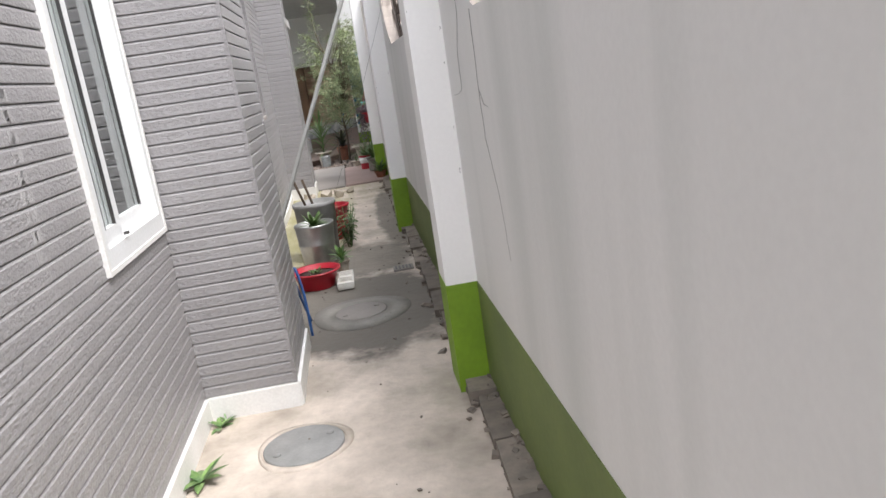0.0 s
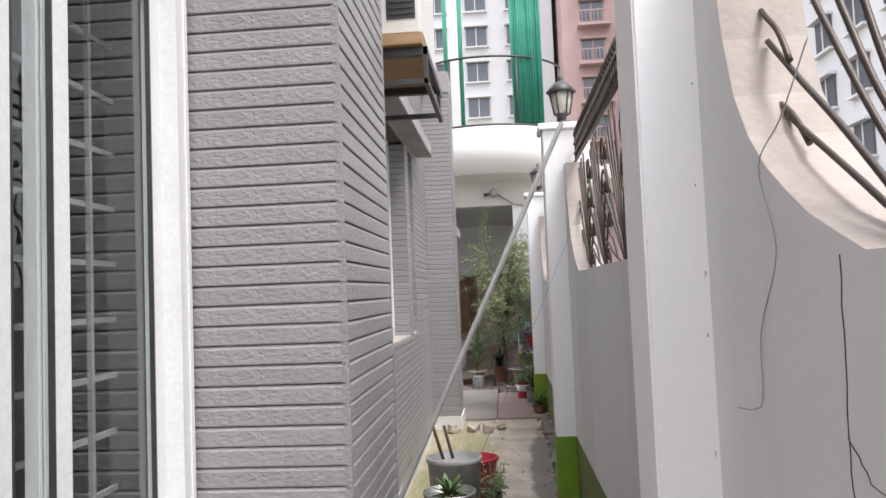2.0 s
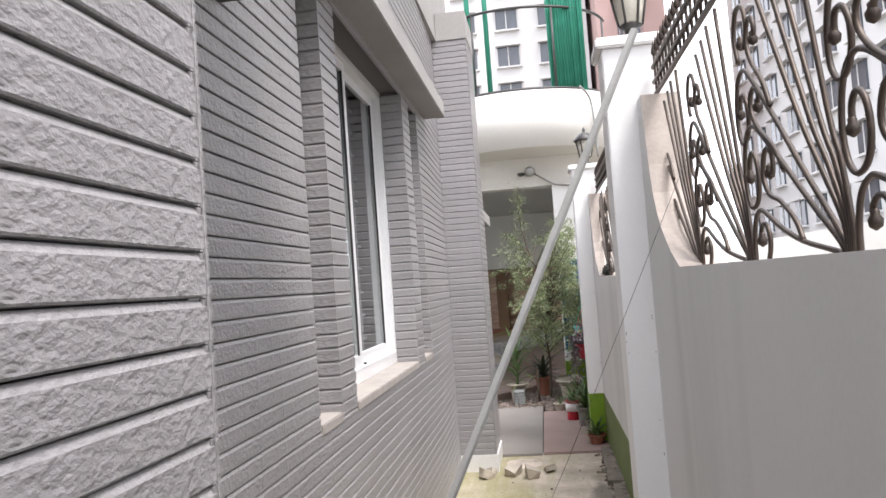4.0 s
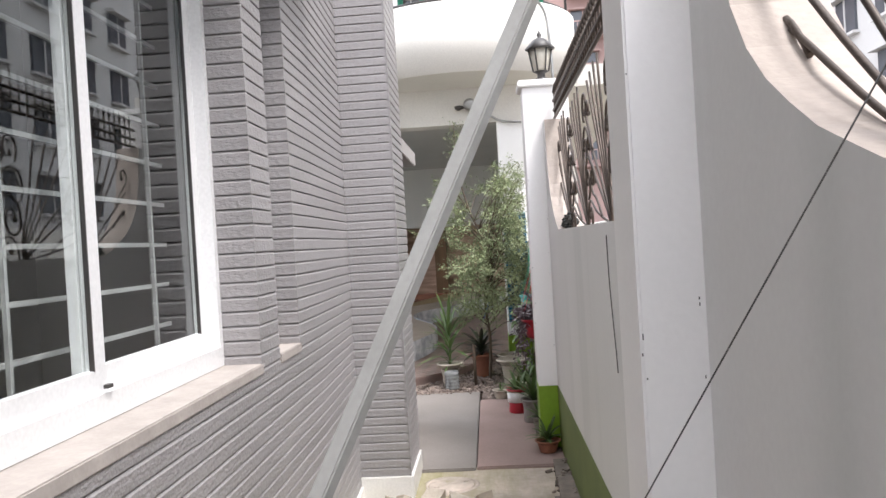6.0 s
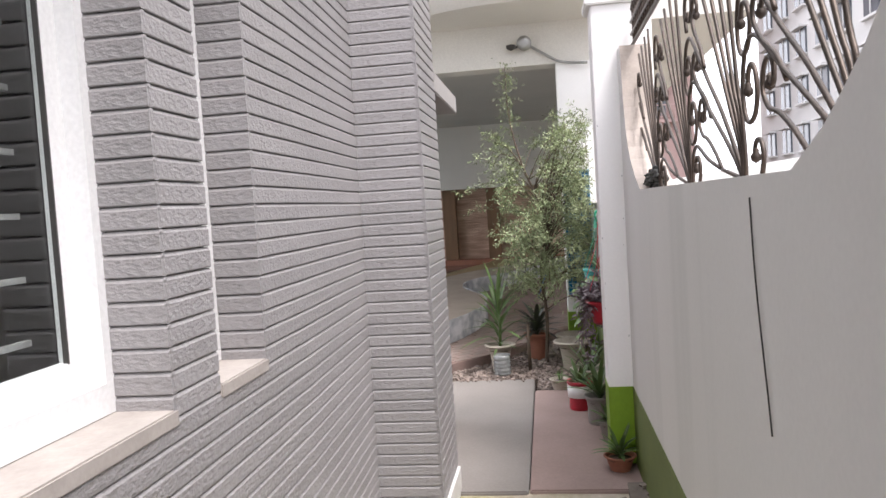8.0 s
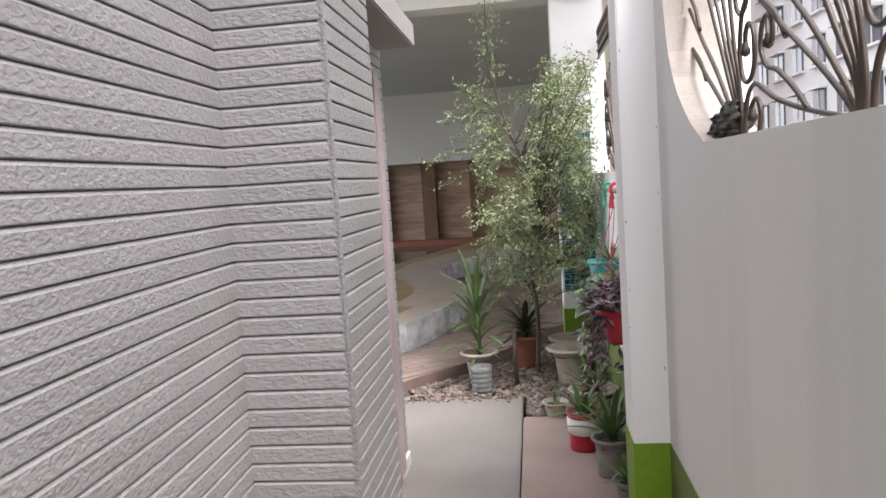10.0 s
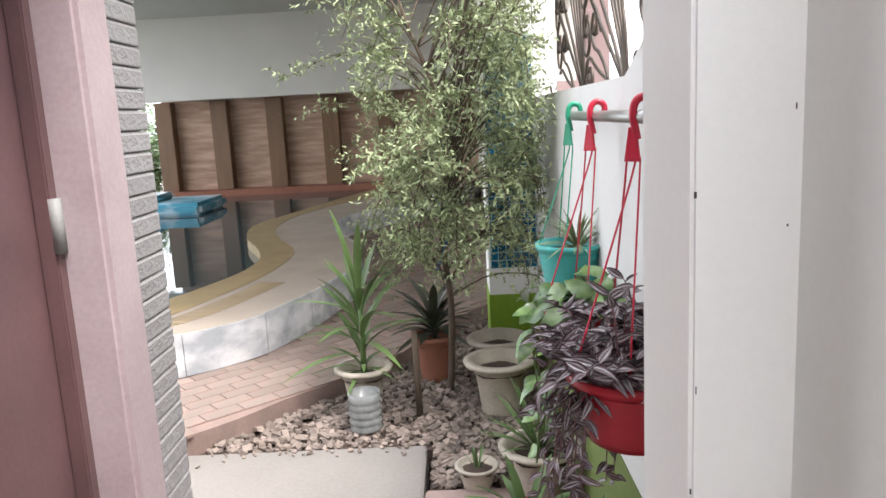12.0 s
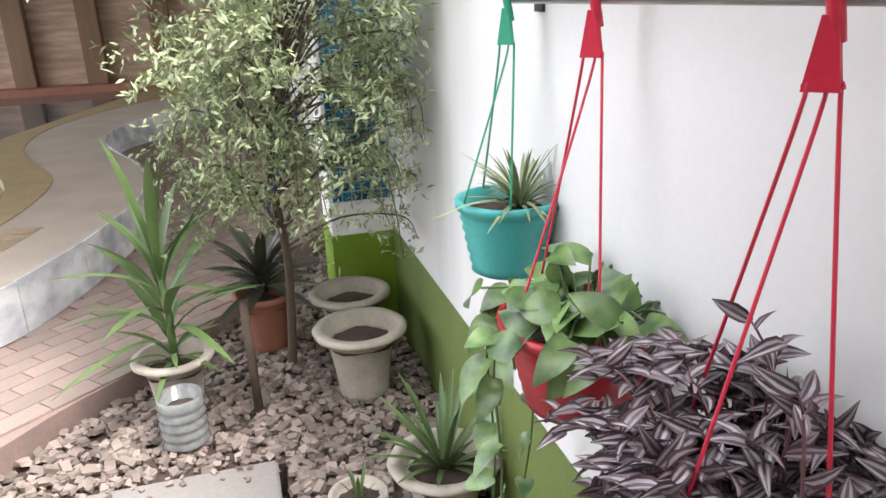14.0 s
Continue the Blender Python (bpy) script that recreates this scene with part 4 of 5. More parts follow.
def chip(verts, faces, x, y, z, s, flat=0.5):
    """A small broken stone, added to vertex and face lists."""
    m = Euler((random.uniform(-0.5, 0.5), random.uniform(-0.5, 0.5), random.uniform(0, 6.3))).to_matrix()
    n = len(verts)
    for sx, sy, sz in ((-1, -1, -1), (1, -1, -1), (1, 1, -1), (-1, 1, -1), (-1, -1, 1), (1, -1, 1), (1, 1, 1), (-1, 1, 1)):
        v = Vector((sx * random.uniform(0.6, 1.0) * s, sy * random.uniform(0.45, 0.8) * s, sz * flat * random.uniform(0.5, 0.9) * s))
        verts.append(tuple(m @ v + Vector((x, y, z))))
    faces.extend([(n, n + 3, n + 2, n + 1), (n + 4, n + 5, n + 6, n + 7), (n, n + 1, n + 5, n + 4), (n + 1, n + 2, n + 6, n + 5), (n + 2, n + 3, n + 7, n + 6), (n + 3, n, n + 4, n + 7)])


def stuff(name, verts, faces, mat, label, category):
    me = bpy.data.meshes.new(name)
    me.from_pydata(verts, [], faces)
    me.materials.append(mat)
    return tagged(new(name, me), label, category, kind="stuff")


vs, fs = [], []
for k in range(1500):
    y = random.uniform(-1.0, 10.15)
    x = 0.775 - abs(random.gauss(0, 0.055))
    s_ = random.uniform(0.006, 0.03)
    chip(vs, fs, x, y, floor_z(y) + 0.005 + (x - 0.62) * 0.35 * random.random(), s_)
stuff("rubble", vs, fs, RUBBLE, "broken mortar and grit along the foot of the wall", "rubble")
vs, fs = [], []
for k in range(120):
    y = random.uniform(-0.5, 9.5)
    chip(vs, fs, random.uniform(-0.2, 0.62), y, floor_z(y) + 0.008, random.uniform(0.003, 0.01))
stuff("grit", vs, fs, RUBBLE, "scattered grit on the path", "grit")
bm = B()
for k in range(26):
    y0 = -0.6 + k * 0.415
    w = 0.03 * math.sin(k * 2.1)
    pts = [(0.655 + w * 0.4, y0), (0.672 + w * 0.3, y0 + 0.4), (0.8, y0 + 0.41), (0.8, y0)]
    prism(bm, pts, FLOOR - 0.1, floor_z(y0) + 0.05 + 0.012 * math.sin(k * 1.7))
thing("kerb_rough", bm, RUBBLE, "rough low mortar kerb along the wall", "kerb", kind="structure")

# loose wires and cracks on the wall


def wire(name, pts, r, mat, label, category="wire"):
    bm = B()
    tube(bm, smooth_line(pts, 5), r, 6)
    return thing(name, bm, mat, label, category)


wire("wire", [(0.8, 2.33, 2.0), (0.768, 2.379, 1.881), (0.766, 2.495, 1.815), (0.766, 2.433, 1.665), (0.766, 2.535, 1.52), (0.766, 2.548, 1.4), (0.76, 2.575, 1.372), (0.752, 2.66, 1.362)], 0.0013, STEEL, "loose grey wire hanging over the wall")
wire("wire", [(0.768, 7.84, 1.64), (0.764, 7.8, 1.45), (0.765, 7.74, 1.2), (0.764, 7.72, 1.13)], 0.002, BLACKMETAL, "thin black wire hanging down the wall")
bm = B()
tube(bm, [(0.83, 5.313, 2.25), (0.309, 5.921, 1.0), (-0.12, 6.42, floor_z(6.4) + 0.002)], 0.0009, 5)
thing("wire", bm, BLACKMETAL, "thin cord stretched from the grille down to the path", "wire")
for run in (((2.205, 1.645), (2.218, 1.392), (2.207, 1.223), (2.156, 1.15), (2.08, 1.03), (2.03, 0.8)), ((2.215, 1.39), (2.16, 1.34), (2.08, 1.33))):
    pts = []
    for (ya, za), (yb, zb) in zip(run, run[1:]):
        for k in range(7):
            pts.append((XW - 0.0003, ya + (yb - ya) * k / 7 + random.uniform(-0.005, 0.005), za + (zb - za) * k / 7))
    bm = B()
    tube(bm, pts, 0.0014, 4, 0.0006)
    thing("wall_crack", bm, BLACKMETAL, "dark hairline crack in the painted wall", "crack", kind="structure")

# lamp and cable under the balcony
lamp = empty("bulkhead_lamp", "grey outdoor lamp on a bracket under the balcony", "lamp", at=(0.19, 13.7, 3.26))
bm = B()
lathe(bm, [(0.02, 0), (0.06, 0.03), (0.075, 0.08), (0.07, 0.1), (0.03, 0.1)], 18, Matrix.Rotation(radians(100), 4, "X"))
part("reflector", bm, STEEL, lamp)
bm = B()
tube(bm, smooth_line([(0, 0.015, 0.0), (-0.1, -0.06, -0.05), (-0.14, -0.1, -0.06)], 5), 0.012, 6)
lathe(bm, [(0.01, 0), (0.045, 0.02), (0.05, 0.05), (0.01, 0.06)], 14, Matrix.Translation((-0.13, -0.1, -0.08)))
part("bracket", bm, BLACKMETAL, lamp)
wire("cable", [(0.23, 13.7, 3.24), (0.4, 13.66, 3.12), (0.56, 13.64, 3.03), (0.8, 13.6, 3.0)], 0.013, STEEL, "grey cable sagging from the lamp", "cable")
wire("cable", [(0.95, 13.05, 4.26), (1.08, 13.16, 4.1), (1.12, 13.18, 3.7), (1.13, 13.2, 3.3)], 0.015, STEEL, "cable running down the balcony front", "cable")
for x in (-0.5, -0.25):
    bm = B()
    tube(bm, [(x, 13.03 + 0.1 * (x < -0.4), 4.2), (x, 13.03, 7.0)], 0.035, 8)
    thing("green_post", bm, GREENNET, "green painted steel post on the balcony", "post", "posts on the balcony")
bm = B()
for k in range(14):
    tube(bm, [(0.6 + 0.035 * k, 13.1 + 0.02 * math.sin(k * 1.9) + 0.012 * k, 4.2), (0.58 + 0.036 * k, 13.1 + 0.03 * math.sin(k * 1.3), 7.0)], 0.022, 6)
thing("green_netting", bm, GREENNET, "gathered green safety netting hanging above the balcony", "netting")
rail = empty("balcony_rail", "thin dark rail curving round the balcony", "rail")
for z in (4.26, 5.38):
    bm = B()
    tube(bm, [(0.1 + (BR - 0.06) * math.sin(radians(a)), BY - 1.19 * math.cos(radians(a)), z) for a in range(-78, 79, 6)], 0.02, 8)
    part("bar", bm, BLACKMETAL, rail)
for a in range(-72, 73, 48):
    bm = B()
    tube(bm, [(0.1 + (BR - 0.06) * math.sin(radians(a)), BY - 1.19 * math.cos(radians(a)), z) for z in (4.2, 5.38)], 0.016, 7)
    part("post", bm, BLACKMETAL, rail)

# ---- the pool side ----
vs, fs = [], []
bedpoly = [(p.x, p.y) for p in KERB_LINE[12:]]


def in_bed(x, y):
    if x > 0.76 or y < 12.33 or (x < 0.17 and y < 12.75) or y > 14.9:
        return False
    for (xa, ya), (xb, yb) in zip(bedpoly, bedpoly[1:]):
        if xa <= x < xb:
            return y < ya + (yb - ya) * (x - xa) / (xb - xa) - 0.01
    return False


count = 0
while count < 3600:
    x, y = random.uniform(-1.0, 0.76), random.uniform(12.33, 14.8)
    if in_bed(x, y):
        chip(vs, fs, x, y, BED - 0.022 + random.uniform(0, 0.022), random.uniform(0.009, 0.026), 0.55)
        count += 1
for k in range(60):
    chip(vs, fs, random.uniform(-0.9, 0.6), 12.72 - abs(random.gauss(0, 0.05)), BED + 0.006, random.uniform(0.006, 0.014), 0.5)
stuff("gravel", vs, fs, GRAVEL, "loose pinkish-brown gravel chips on the planting bed", "gravel")


def leaf_card(bm, base, d, n, length, width, curl=0.2, fold=0.15, segs=3, heart=False):
    """A leaf from base along d, bending away from its normal n."""
    d, n = d.normalized(), (n - d * n.dot(d)).normalized()
    side = d.cross(n)
    prev = None
    for k in range(segs + 1):
        t = k / segs
        if heart:
            w = width * (math.sin(math.pi * min(1, t * 0.85 + 0.18)) ** 0.7)
        else:
            w = width * (4 * t * (1 - t)) ** 0.6 if 0 < k < segs else width * 0.08
        c = base + d * (length * t) - n * (curl * length * t * t)
        row = (bm.verts.new(c - side * w * 0.5 + n * (fold * w)), bm.verts.new(c), bm.verts.new(c + side * w * 0.5 + n * (fold * w)))
        if prev:
            bm.faces.new((prev[0], prev[1], row[1], row[0])).smooth = True
            bm.faces.new((prev[1], prev[2], row[2], row[1])).smooth = True
        prev = row


def rand_dir(zmin=-1.0, zmax=1.0):
    a, z = random.uniform(0, 2 * math.pi), random.uniform(zmin, zmax)
    r = math.sqrt(max(0, 1 - z * z))
    return Vector((r * math.cos(a), r * math.sin(a), z))


# slender tree with fine pale leaves
tree = empty("tree", "slender small-leaved tree with pale olive leaves rising from the gravel", "tree", at=(0, 0, 0))
base = Vector((0.24, 13.42, BED - 0.05))
trunk = smooth_line([base, base + Vector((0.03, -0.03, 0.5)), base + Vector((0.0, -0.1, 0.95)), base + Vector((0.06, -0.16, 1.45)), base + Vector((-0.14, -0.14, 2.05)), base + Vector((-0.23, -0.12, 2.5)), base + Vector((-0.24, -0.12, 2.95))], 6)
bm = B()
tube(bm, trunk, 0.02, 9, 0.004)
limbs = []
for k in range(78):
    t = 0.2 + 0.46 * random.random()
    p = trunk[int(t * (len(trunk) - 1))]
    a = random.uniform(0, 2 * math.pi)
    reach = random.uniform(0.3, 0.8) * (1.1 - 0.5 * abs(t - 0.42) * 2)
    q = p + Vector((math.cos(a) * reach * 0.9 + 0.11, math.sin(a) * reach * 0.75, random.uniform(0.05, 0.4) * reach * 1.6))
    if q.x < p.x - 0.22 and k % 5:
        q.x = p.x - 0.22 - (p.x - 0.22 - q.x) * 0.3
    if q.x > 0.72:
        q.x = 0.72 - random.random() * 0.2
    e = q + Vector((math.cos(a) * 0.1, math.sin(a) * 0.1, random.uniform(-0.32, 0.1)))
    if e.x > 0.74:
        e.x = 0.74
    line = smooth_line([p, p.lerp(q, 0.5) + Vector((0, 0, 0.06)), q, e], 5)
    tube(bm, line, 0.006, 5, 0.0015)
    limbs.append(line)
for k in range(26):
    p = trunk[int(random.uniform(0.3, 0.55) * (len(trunk) - 1))]
    q = Vector((random.uniform(0.5, 0.7), random.uniform(12.55, 13.3), random.uniform(1.25, 2.0))) if k < 13 else Vector((random.uniform(0.02, 0.42), random.uniform(12.85, 13.3), random.uniform(0.85, 1.35)))
    line = smooth_line([p, p.lerp(q, 0.5) + Vector((0, 0, 0.1)), q, q + Vector((0.03, -0.06, -0.16))], 5)
    tube(bm, line, 0.005, 5, 0.0012)
    limbs.append(line)
for k in range(26):
    p = trunk[int(random.uniform(0.4, 0.62) * (len(trunk) - 1))]
    q = Vector((random.uniform(0.36, 0.68), random.uniform(12.9, 13.6), random.uniform(1.75, 2.5)))
    line = smooth_line([p, p.lerp(q, 0.5) + Vector((0, 0, 0.12)), q, q + Vector((random.uniform(-0.04, 0.05), -0.05, random.uniform(-0.14, 0.05)))], 5)
    tube(bm, line, 0.005, 5, 0.0012)
    limbs.append(line)
for k in range(16):
    p = trunk[int(random.uniform(0.4, 0.6) * (len(trunk) - 1))]
    q = Vector((random.uniform(0.58, 0.7), random.uniform(12.45, 13.05), random.uniform(1.45, 2.35)))
    line = smooth_line([p, p.lerp(q, 0.5) + Vector((0, 0, 0.12)), q, q + Vector((random.uniform(-0.02, 0.03), -0.07, random.uniform(-0.16, 0.02)))], 5)
    tube(bm, line, 0.005, 5, 0.0012)
    limbs.append(line)
for a_, b_ in (((-0.1, 0.2, 1.95), (-0.72, -0.15, 1.75)), ((0.0, 0.0, 1.6), (-0.75, 0.1, 1.55)), ((0.0, 0.0, 1.75), (-0.55, -0.3, 2.1))):
    p, q = base + Vector(a_) * 0.9, base + Vector(b_)
    line = smooth_line([p, p.lerp(q, 0.5) + Vector((0, 0, 0.12)), q], 7)
    tube(bm, line, 0.005, 5, 0.0012)
    limbs.append(line)
limbs.append(trunk[22:])
limbs.append(trunk[21:])
limbs.append(trunk[22:])
part("trunk", bm, BARK, tree)
bm = B()
for line in limbs:
    for k, p in enumerate(line):
        if k < (6 if len(line) > 12 else 4):
            continue
        if random.random() < 0.2:
            continue
        for j in range(4):
            d = rand_dir(-0.6, 0.8)
            tip = p + d * random.uniform(0.05, 0.16)
            if tip.x > 0.745:
                continue
            for i in range(6):
                c = p.lerp(tip, (i + 1) / 6)
                leaf_card(bm, c, (d * 0.6 + rand_dir()).normalized(), rand_dir(0.0, 1.0) + Vector((0, 0, 0.5)), random.uniform(0.022, 0.042), random.uniform(0.008, 0.0135), 0.15, 0.12, 2)
part("crown", bm, LEAF_TREE, tree, "pale olive fine foliage")


def urn(name, x, y, z, r, h, label, mat=URN, soil=True, rim=True, base_r=0.6, group=""):
    pot = empty(name, label, "plant pot", group, at=(x, y, z))
    bm = B()
    prof = [(r * base_r, 0), (r * (base_r + 0.03), h * 0.1), (r * 0.78, h * 0.6), (r * 0.84, h * 0.86)]
    if rim:
        prof = [(r * 0.56, 0), (r * 0.6, h * 0.06), (r * 0.58, h * 0.12), (r * 0.68, h * 0.55), (r * 0.76, h * 0.84), (r * 0.92, h * 0.9), (r * 1.07, h * 0.93), (r * 1.09, h * 0.965), (r * 1.04, h)]
    else:
        prof += [(r * 0.96, h * 0.9), (r, h * 0.93), (r, h)]
    prof += [(r * 0.84, h), (r * 0.8, h * 0.8)]
    lathe(bm, prof, 36, wave=(lambda a, j: (0.012 * r * math.sin(9 * a) if rim and 4 < j < 9 else 0)))
    part("pot", bm, mat, pot)
    if soil:
        bm = B()
        lathe(bm, [(r * 0.82, h * 0.78), (r * 0.5, h * 0.82), (0.001, h * 0.83)], 20, wave=lambda a, j: 0.01 * math.sin(5 * a + j))
        part("soil", bm, EARTH, pot)
    return pot


def strap_plant(parent, z, n, length, width, mat, spread=(0.2, 0.9), droop=0.8, stem=0.0, label=""):
    bm = B()
    if stem:
        tube(bm, [(0, 0, z), (0.01, 0.0, z + stem * 0.5), (0.0, 0.01, z + stem)], 0.016, 8, 0.01)
    for k in range(n):
        a = k * 2.4 + random.uniform(-0.3, 0.3)
        s_ = spread[0] + (spread[1] - spread[0]) * (k / max(1, n - 1))
        d = Vector((math.cos(a) * s_, math.sin(a) * s_, 1.0)).normalized()
        L = length * random.uniform(0.75, 1.1) * (1 - 0.3 * k / n)
        zz = z + stem * (1 - 0.75 * k / max(1, n - 1))
        leaf_card(bm, Vector((0.01 * math.cos(a), 0.01 * math.sin(a), zz)), d, Vector((-math.cos(a), -math.sin(a), 0.6)), L, width, droop * s_, 0.18, 7)
    part("leaves", bm, mat, parent, label)


p1 = urn("potted_plant", -0.19, 13.14, BED - 0.01, 0.138, 0.26, "tall strap-leaved plant in a pale cement urn on gravel")
strap_plant(p1, 0.2, 15, 0.43, 0.04, LEAF_STRAP, (0.1, 0.6), 1.1, 0.44)
strap_plant(p1, 0.2, 13, 0.4, 0.036, LEAF_STRAP, (0.5, 1.05), 1.05, 0.4)
strap_plant(p1, 0.2, 10, 0.21, 0.024, LEAF_STRAP, (0.6, 1.2), 1.2, 0.06)
bot = empty("plastic_bottle", "cut clear plastic bottle with ribs, half full of soil", "bottle", at=(-0.165, 12.93, BED))
bm = B()
prof = []
for k in range(15):
    prof.append((0.078 + (0.006 if k % 3 == 1 else -0.002), 0.012 * k + 0.004))
lathe(bm, [(0.07, 0), *prof, (0.078, 0.19), (0.075, 0.19), (0.07, 0.03)], 28)
part("shell", bm, BOTTLE, bot)
bm = B()
lathe(bm, [(0.066, 0.01), (0.07, 0.1), (0.06, 0.14), (0.03, 0.15), (0.001, 0.148)], 20, wave=lambda a, j: 0.004 * math.sin(7 * a))
part("soil", bm, EARTH, bot)
urn("cement_urn", 0.5, 13.1, BED - 0.01, 0.168, 0.28, "empty flared cement urn with a wavy pale rim")
urn("cement_urn", 0.52, 13.5, BED - 0.01, 0.165, 0.27, "weathered cement urn holding bare soil")
p2 = urn("potted_plant", 0.16, 13.62, BED - 0.01, 0.135, 0.27, "dark-leaved plant in an orange terracotta pot", TERRACOTTA, rim=False)
strap_plant(p2, 0.22, 34, 0.3, 0.05, LEAF_DARK, (0.3, 1.3), 0.7, 0.12)
p3 = urn("potted_plant", 0.605, 12.28, BED - 0.01, 0.152, 0.2, "spiky green plant in a white-rimmed cement pot", URN)
strap_plant(p3, 0.16, 34, 0.3, 0.018, LEAF_STRAP, (0.25, 1.2), 0.35)
p4 = urn("potted_plant", 0.355, 12.33, BED - 0.01, 0.09, 0.1, "low cement bowl with a thin seedling", URN, rim=False)
strap_plant(p4, 0.08, 7, 0.12, 0.012, LEAF_STRAP, (0.1, 0.6), 0.3)
p5 = urn("potted_plant", 0.5, 11.72, BED, 0.1, 0.22, "broad-leaved plant in a white and red paint bucket", REDPOT, rim=False, base_r=0.82)
strap_plant(p5, 0.18, 14, 0.24, 0.035, LEAF_STRAP, (0.2, 0.9), 0.9)
bm = B()
lathe(bm, [(0.0935, 0.1), (0.0968, 0.19)], 30)
part("label", bm, WHITE_TRIM, p5, "white band of a printed label")
p6 = urn("potted_plant", 0.62, 11.35, BED, 0.11, 0.2, "leafy plant in a dull plastic pot beside the wall", SLAB, rim=False, base_r=0.75)
strap_plant(p6, 0.16, 20, 0.3, 0.035, LEAF_STRAP, (0.15, 0.8), 0.9, 0.05)
p7 = urn("potted_plant", 0.66, 10.95, BED, 0.085, 0.14, "small pot with a leafy seedling by the pillar", SLAB, rim=False)
strap_plant(p7, 0.11, 16, 0.2, 0.03, LEAF_STRAP, (0.2, 1.1), 0.7)
p8 = urn("potted_plant", 0.665, 10.42, BED, 0.095, 0.09, "small weed in a shallow terracotta bowl by the pillar", TERRACOTTA, rim=False)
strap_plant(p8, 0.07, 18, 0.17, 0.028, LEAF_STRAP, (0.2, 1.2), 0.7, 0.04)
bm = B()
tube(bm, [(0.09, 13.05, BED - 0.03), (0.085, 13.06, 0.52)], 0.017, 8, 0.015)
thing("wooden_stake", bm, BARK, "grey wooden stake standing in the gravel", "stake")
wire("hose", [(0.2, 13.4, 0.72), (0.26, 13.3, 0.9), (0.33, 13.22, 1.05), (0.36, 13.25, 1.15)], 0.008, BLUEPIPE, "short blue hose tied in the tree", "hose")

# rod and hanging baskets
rod = empty("steel_rod", "galvanised rod fixed along the wall for baskets", "rod")
bm = B()
tube(bm, [(0.71, 10.78, 1.52), (0.71, 11.98, 1.522)], 0.0145, 14)
part("bar", bm, STEEL, rod)
for y in (10.85, 11.96):
    bm = B()
    tube(bm, [(0.71, y, 1.52), (0.772, y, 1.52)], 0.008, 8)
    box(bm, 0.762, 0.772, y - 0.02, y + 0.02, 1.49, 1.55)
    part("bracket", bm, BLACKMETAL, rod)


def hanging_pot(y, z_top, r, h, mat, hook_mat, label, ring_ribs=0):
    pot = empty("hanging_basket", label, "hanging basket", "baskets on the rod", at=(0.69, y, 0))
    bm = B()
    prof = [(r * 0.66, z_top - h), (r * 0.7, z_top - h + 0.01)]
    n = 6
    for k in range(n):
        f = (k + 0.5) / n
        rr = r * (0.7 + 0.25 * f)
        prof += [(rr + ring_ribs * 0.004, z_top - h + h * 0.86 * f - 0.006), (rr, z_top - h + h * 0.86 * f + 0.006)]
    prof += [(r * 0.97, z_top - 0.02), (r * 1.05, z_top - 0.018), (r * 1.05, z_top), (r * 0.95, z_top), (r * 0.93, z_top - 0.03)]
    lathe(bm, prof, 36)
    part("pot", bm, mat, pot)
    bm = B()
    lathe(bm, [(r * 0.94, z_top - 0.03), (0.001, z_top - 0.02)], 24)
    part("soil", bm, EARTH, pot)
    bm = B()
    hook = [(0.02, 0, 1.52), (0.034, 0, 1.535), (0.03, 0, 1.553), (0.012, 0, 1.56), (-0.004, 0, 1.55), (-0.01, 0, 1.525), (-0.004, 0, 1.495), (0.0, 0, 1.475)]
    tube(bm, [Vector((0.01 + q.x * 0.9, q.y, q.z)) for q in smooth_line(hook, 4)], 0.0085, 8)
    v = [bm.verts.new(c) for c in ((0.003, -0.006, 1.5), (-0.007, 0.004, 1.5), (-0.015, 0.012, 1.43), (0.008, -0.014, 1.43), (0.009, -0.003, 1.5), (-0.001, 0.007, 1.5), (-0.009, 0.016, 1.43), (0.014, -0.011, 1.43))]
    for q in ((0, 1, 2, 3), (7, 6, 5, 4), (0, 4, 5, 1), (1, 5, 6, 2), (2, 6, 7, 3), (3, 7, 4, 0)):
        bm.faces.new([v[i] for i in q])
    part("hook", bm, hook_mat, pot, "moulded plastic hook")
    for k, dy in enumerate((-0.036, 0.0, 0.036)):
        a = radians(-90 + 120 * (k - 1) - 60)
        bm = B()
        end = Vector((math.cos(a) * r, math.sin(a) * r, z_top - 0.01))
        if dy < 0:
            end = Vector((-0.3 * r, -0.95 * r, z_top - 0.01))
        elif dy > 0:
            end = Vector((-0.2 * r, 0.97 * r, z_top - 0.01))
        else:
            end = Vector((-0.98 * r, -0.15 * r, z_top - 0.01))
        tube(bm, smooth_line([(-dy * 0.3, dy * 0.4, 1.435), Vector((-dy * 0.3, dy * 0.4, 1.405)).lerp(end, 0.03), end], 5), 0.0024, 6)
        part("strand", bm, hook_mat, pot)
    return pot


h1 = hanging_pot(11.95, 1.115, 0.109, 0.165, TEAL, GREENHOOK, "ribbed teal plastic hanging basket with a striped spider plant", 1)
bm = B()
for k in range(60):
    a, s_ = random.uniform(0, 6.3), random.uniform(0.15, 1.0)
    d = Vector((math.cos(a) * s_, math.sin(a) * s_, 0.8)).normalized()
    leaf_card(bm, Vector((0.02, -0.02, 1.09)), d, Vector((-math.cos(a), -math.sin(a), 0.5)), random.uniform(0.1, 0.19), 0.009, 0.9 * s_, 0.2, 5)
part("spider_plant", bm, LEAF_SPIDER, h1, "striped narrow leaves")
h2 = hanging_pot(11.57, 1.0, 0.145, 0.17, REDPOT, REDHOOK, "red plastic hanging basket with trailing variegated pothos")
bm = B()
stems = []
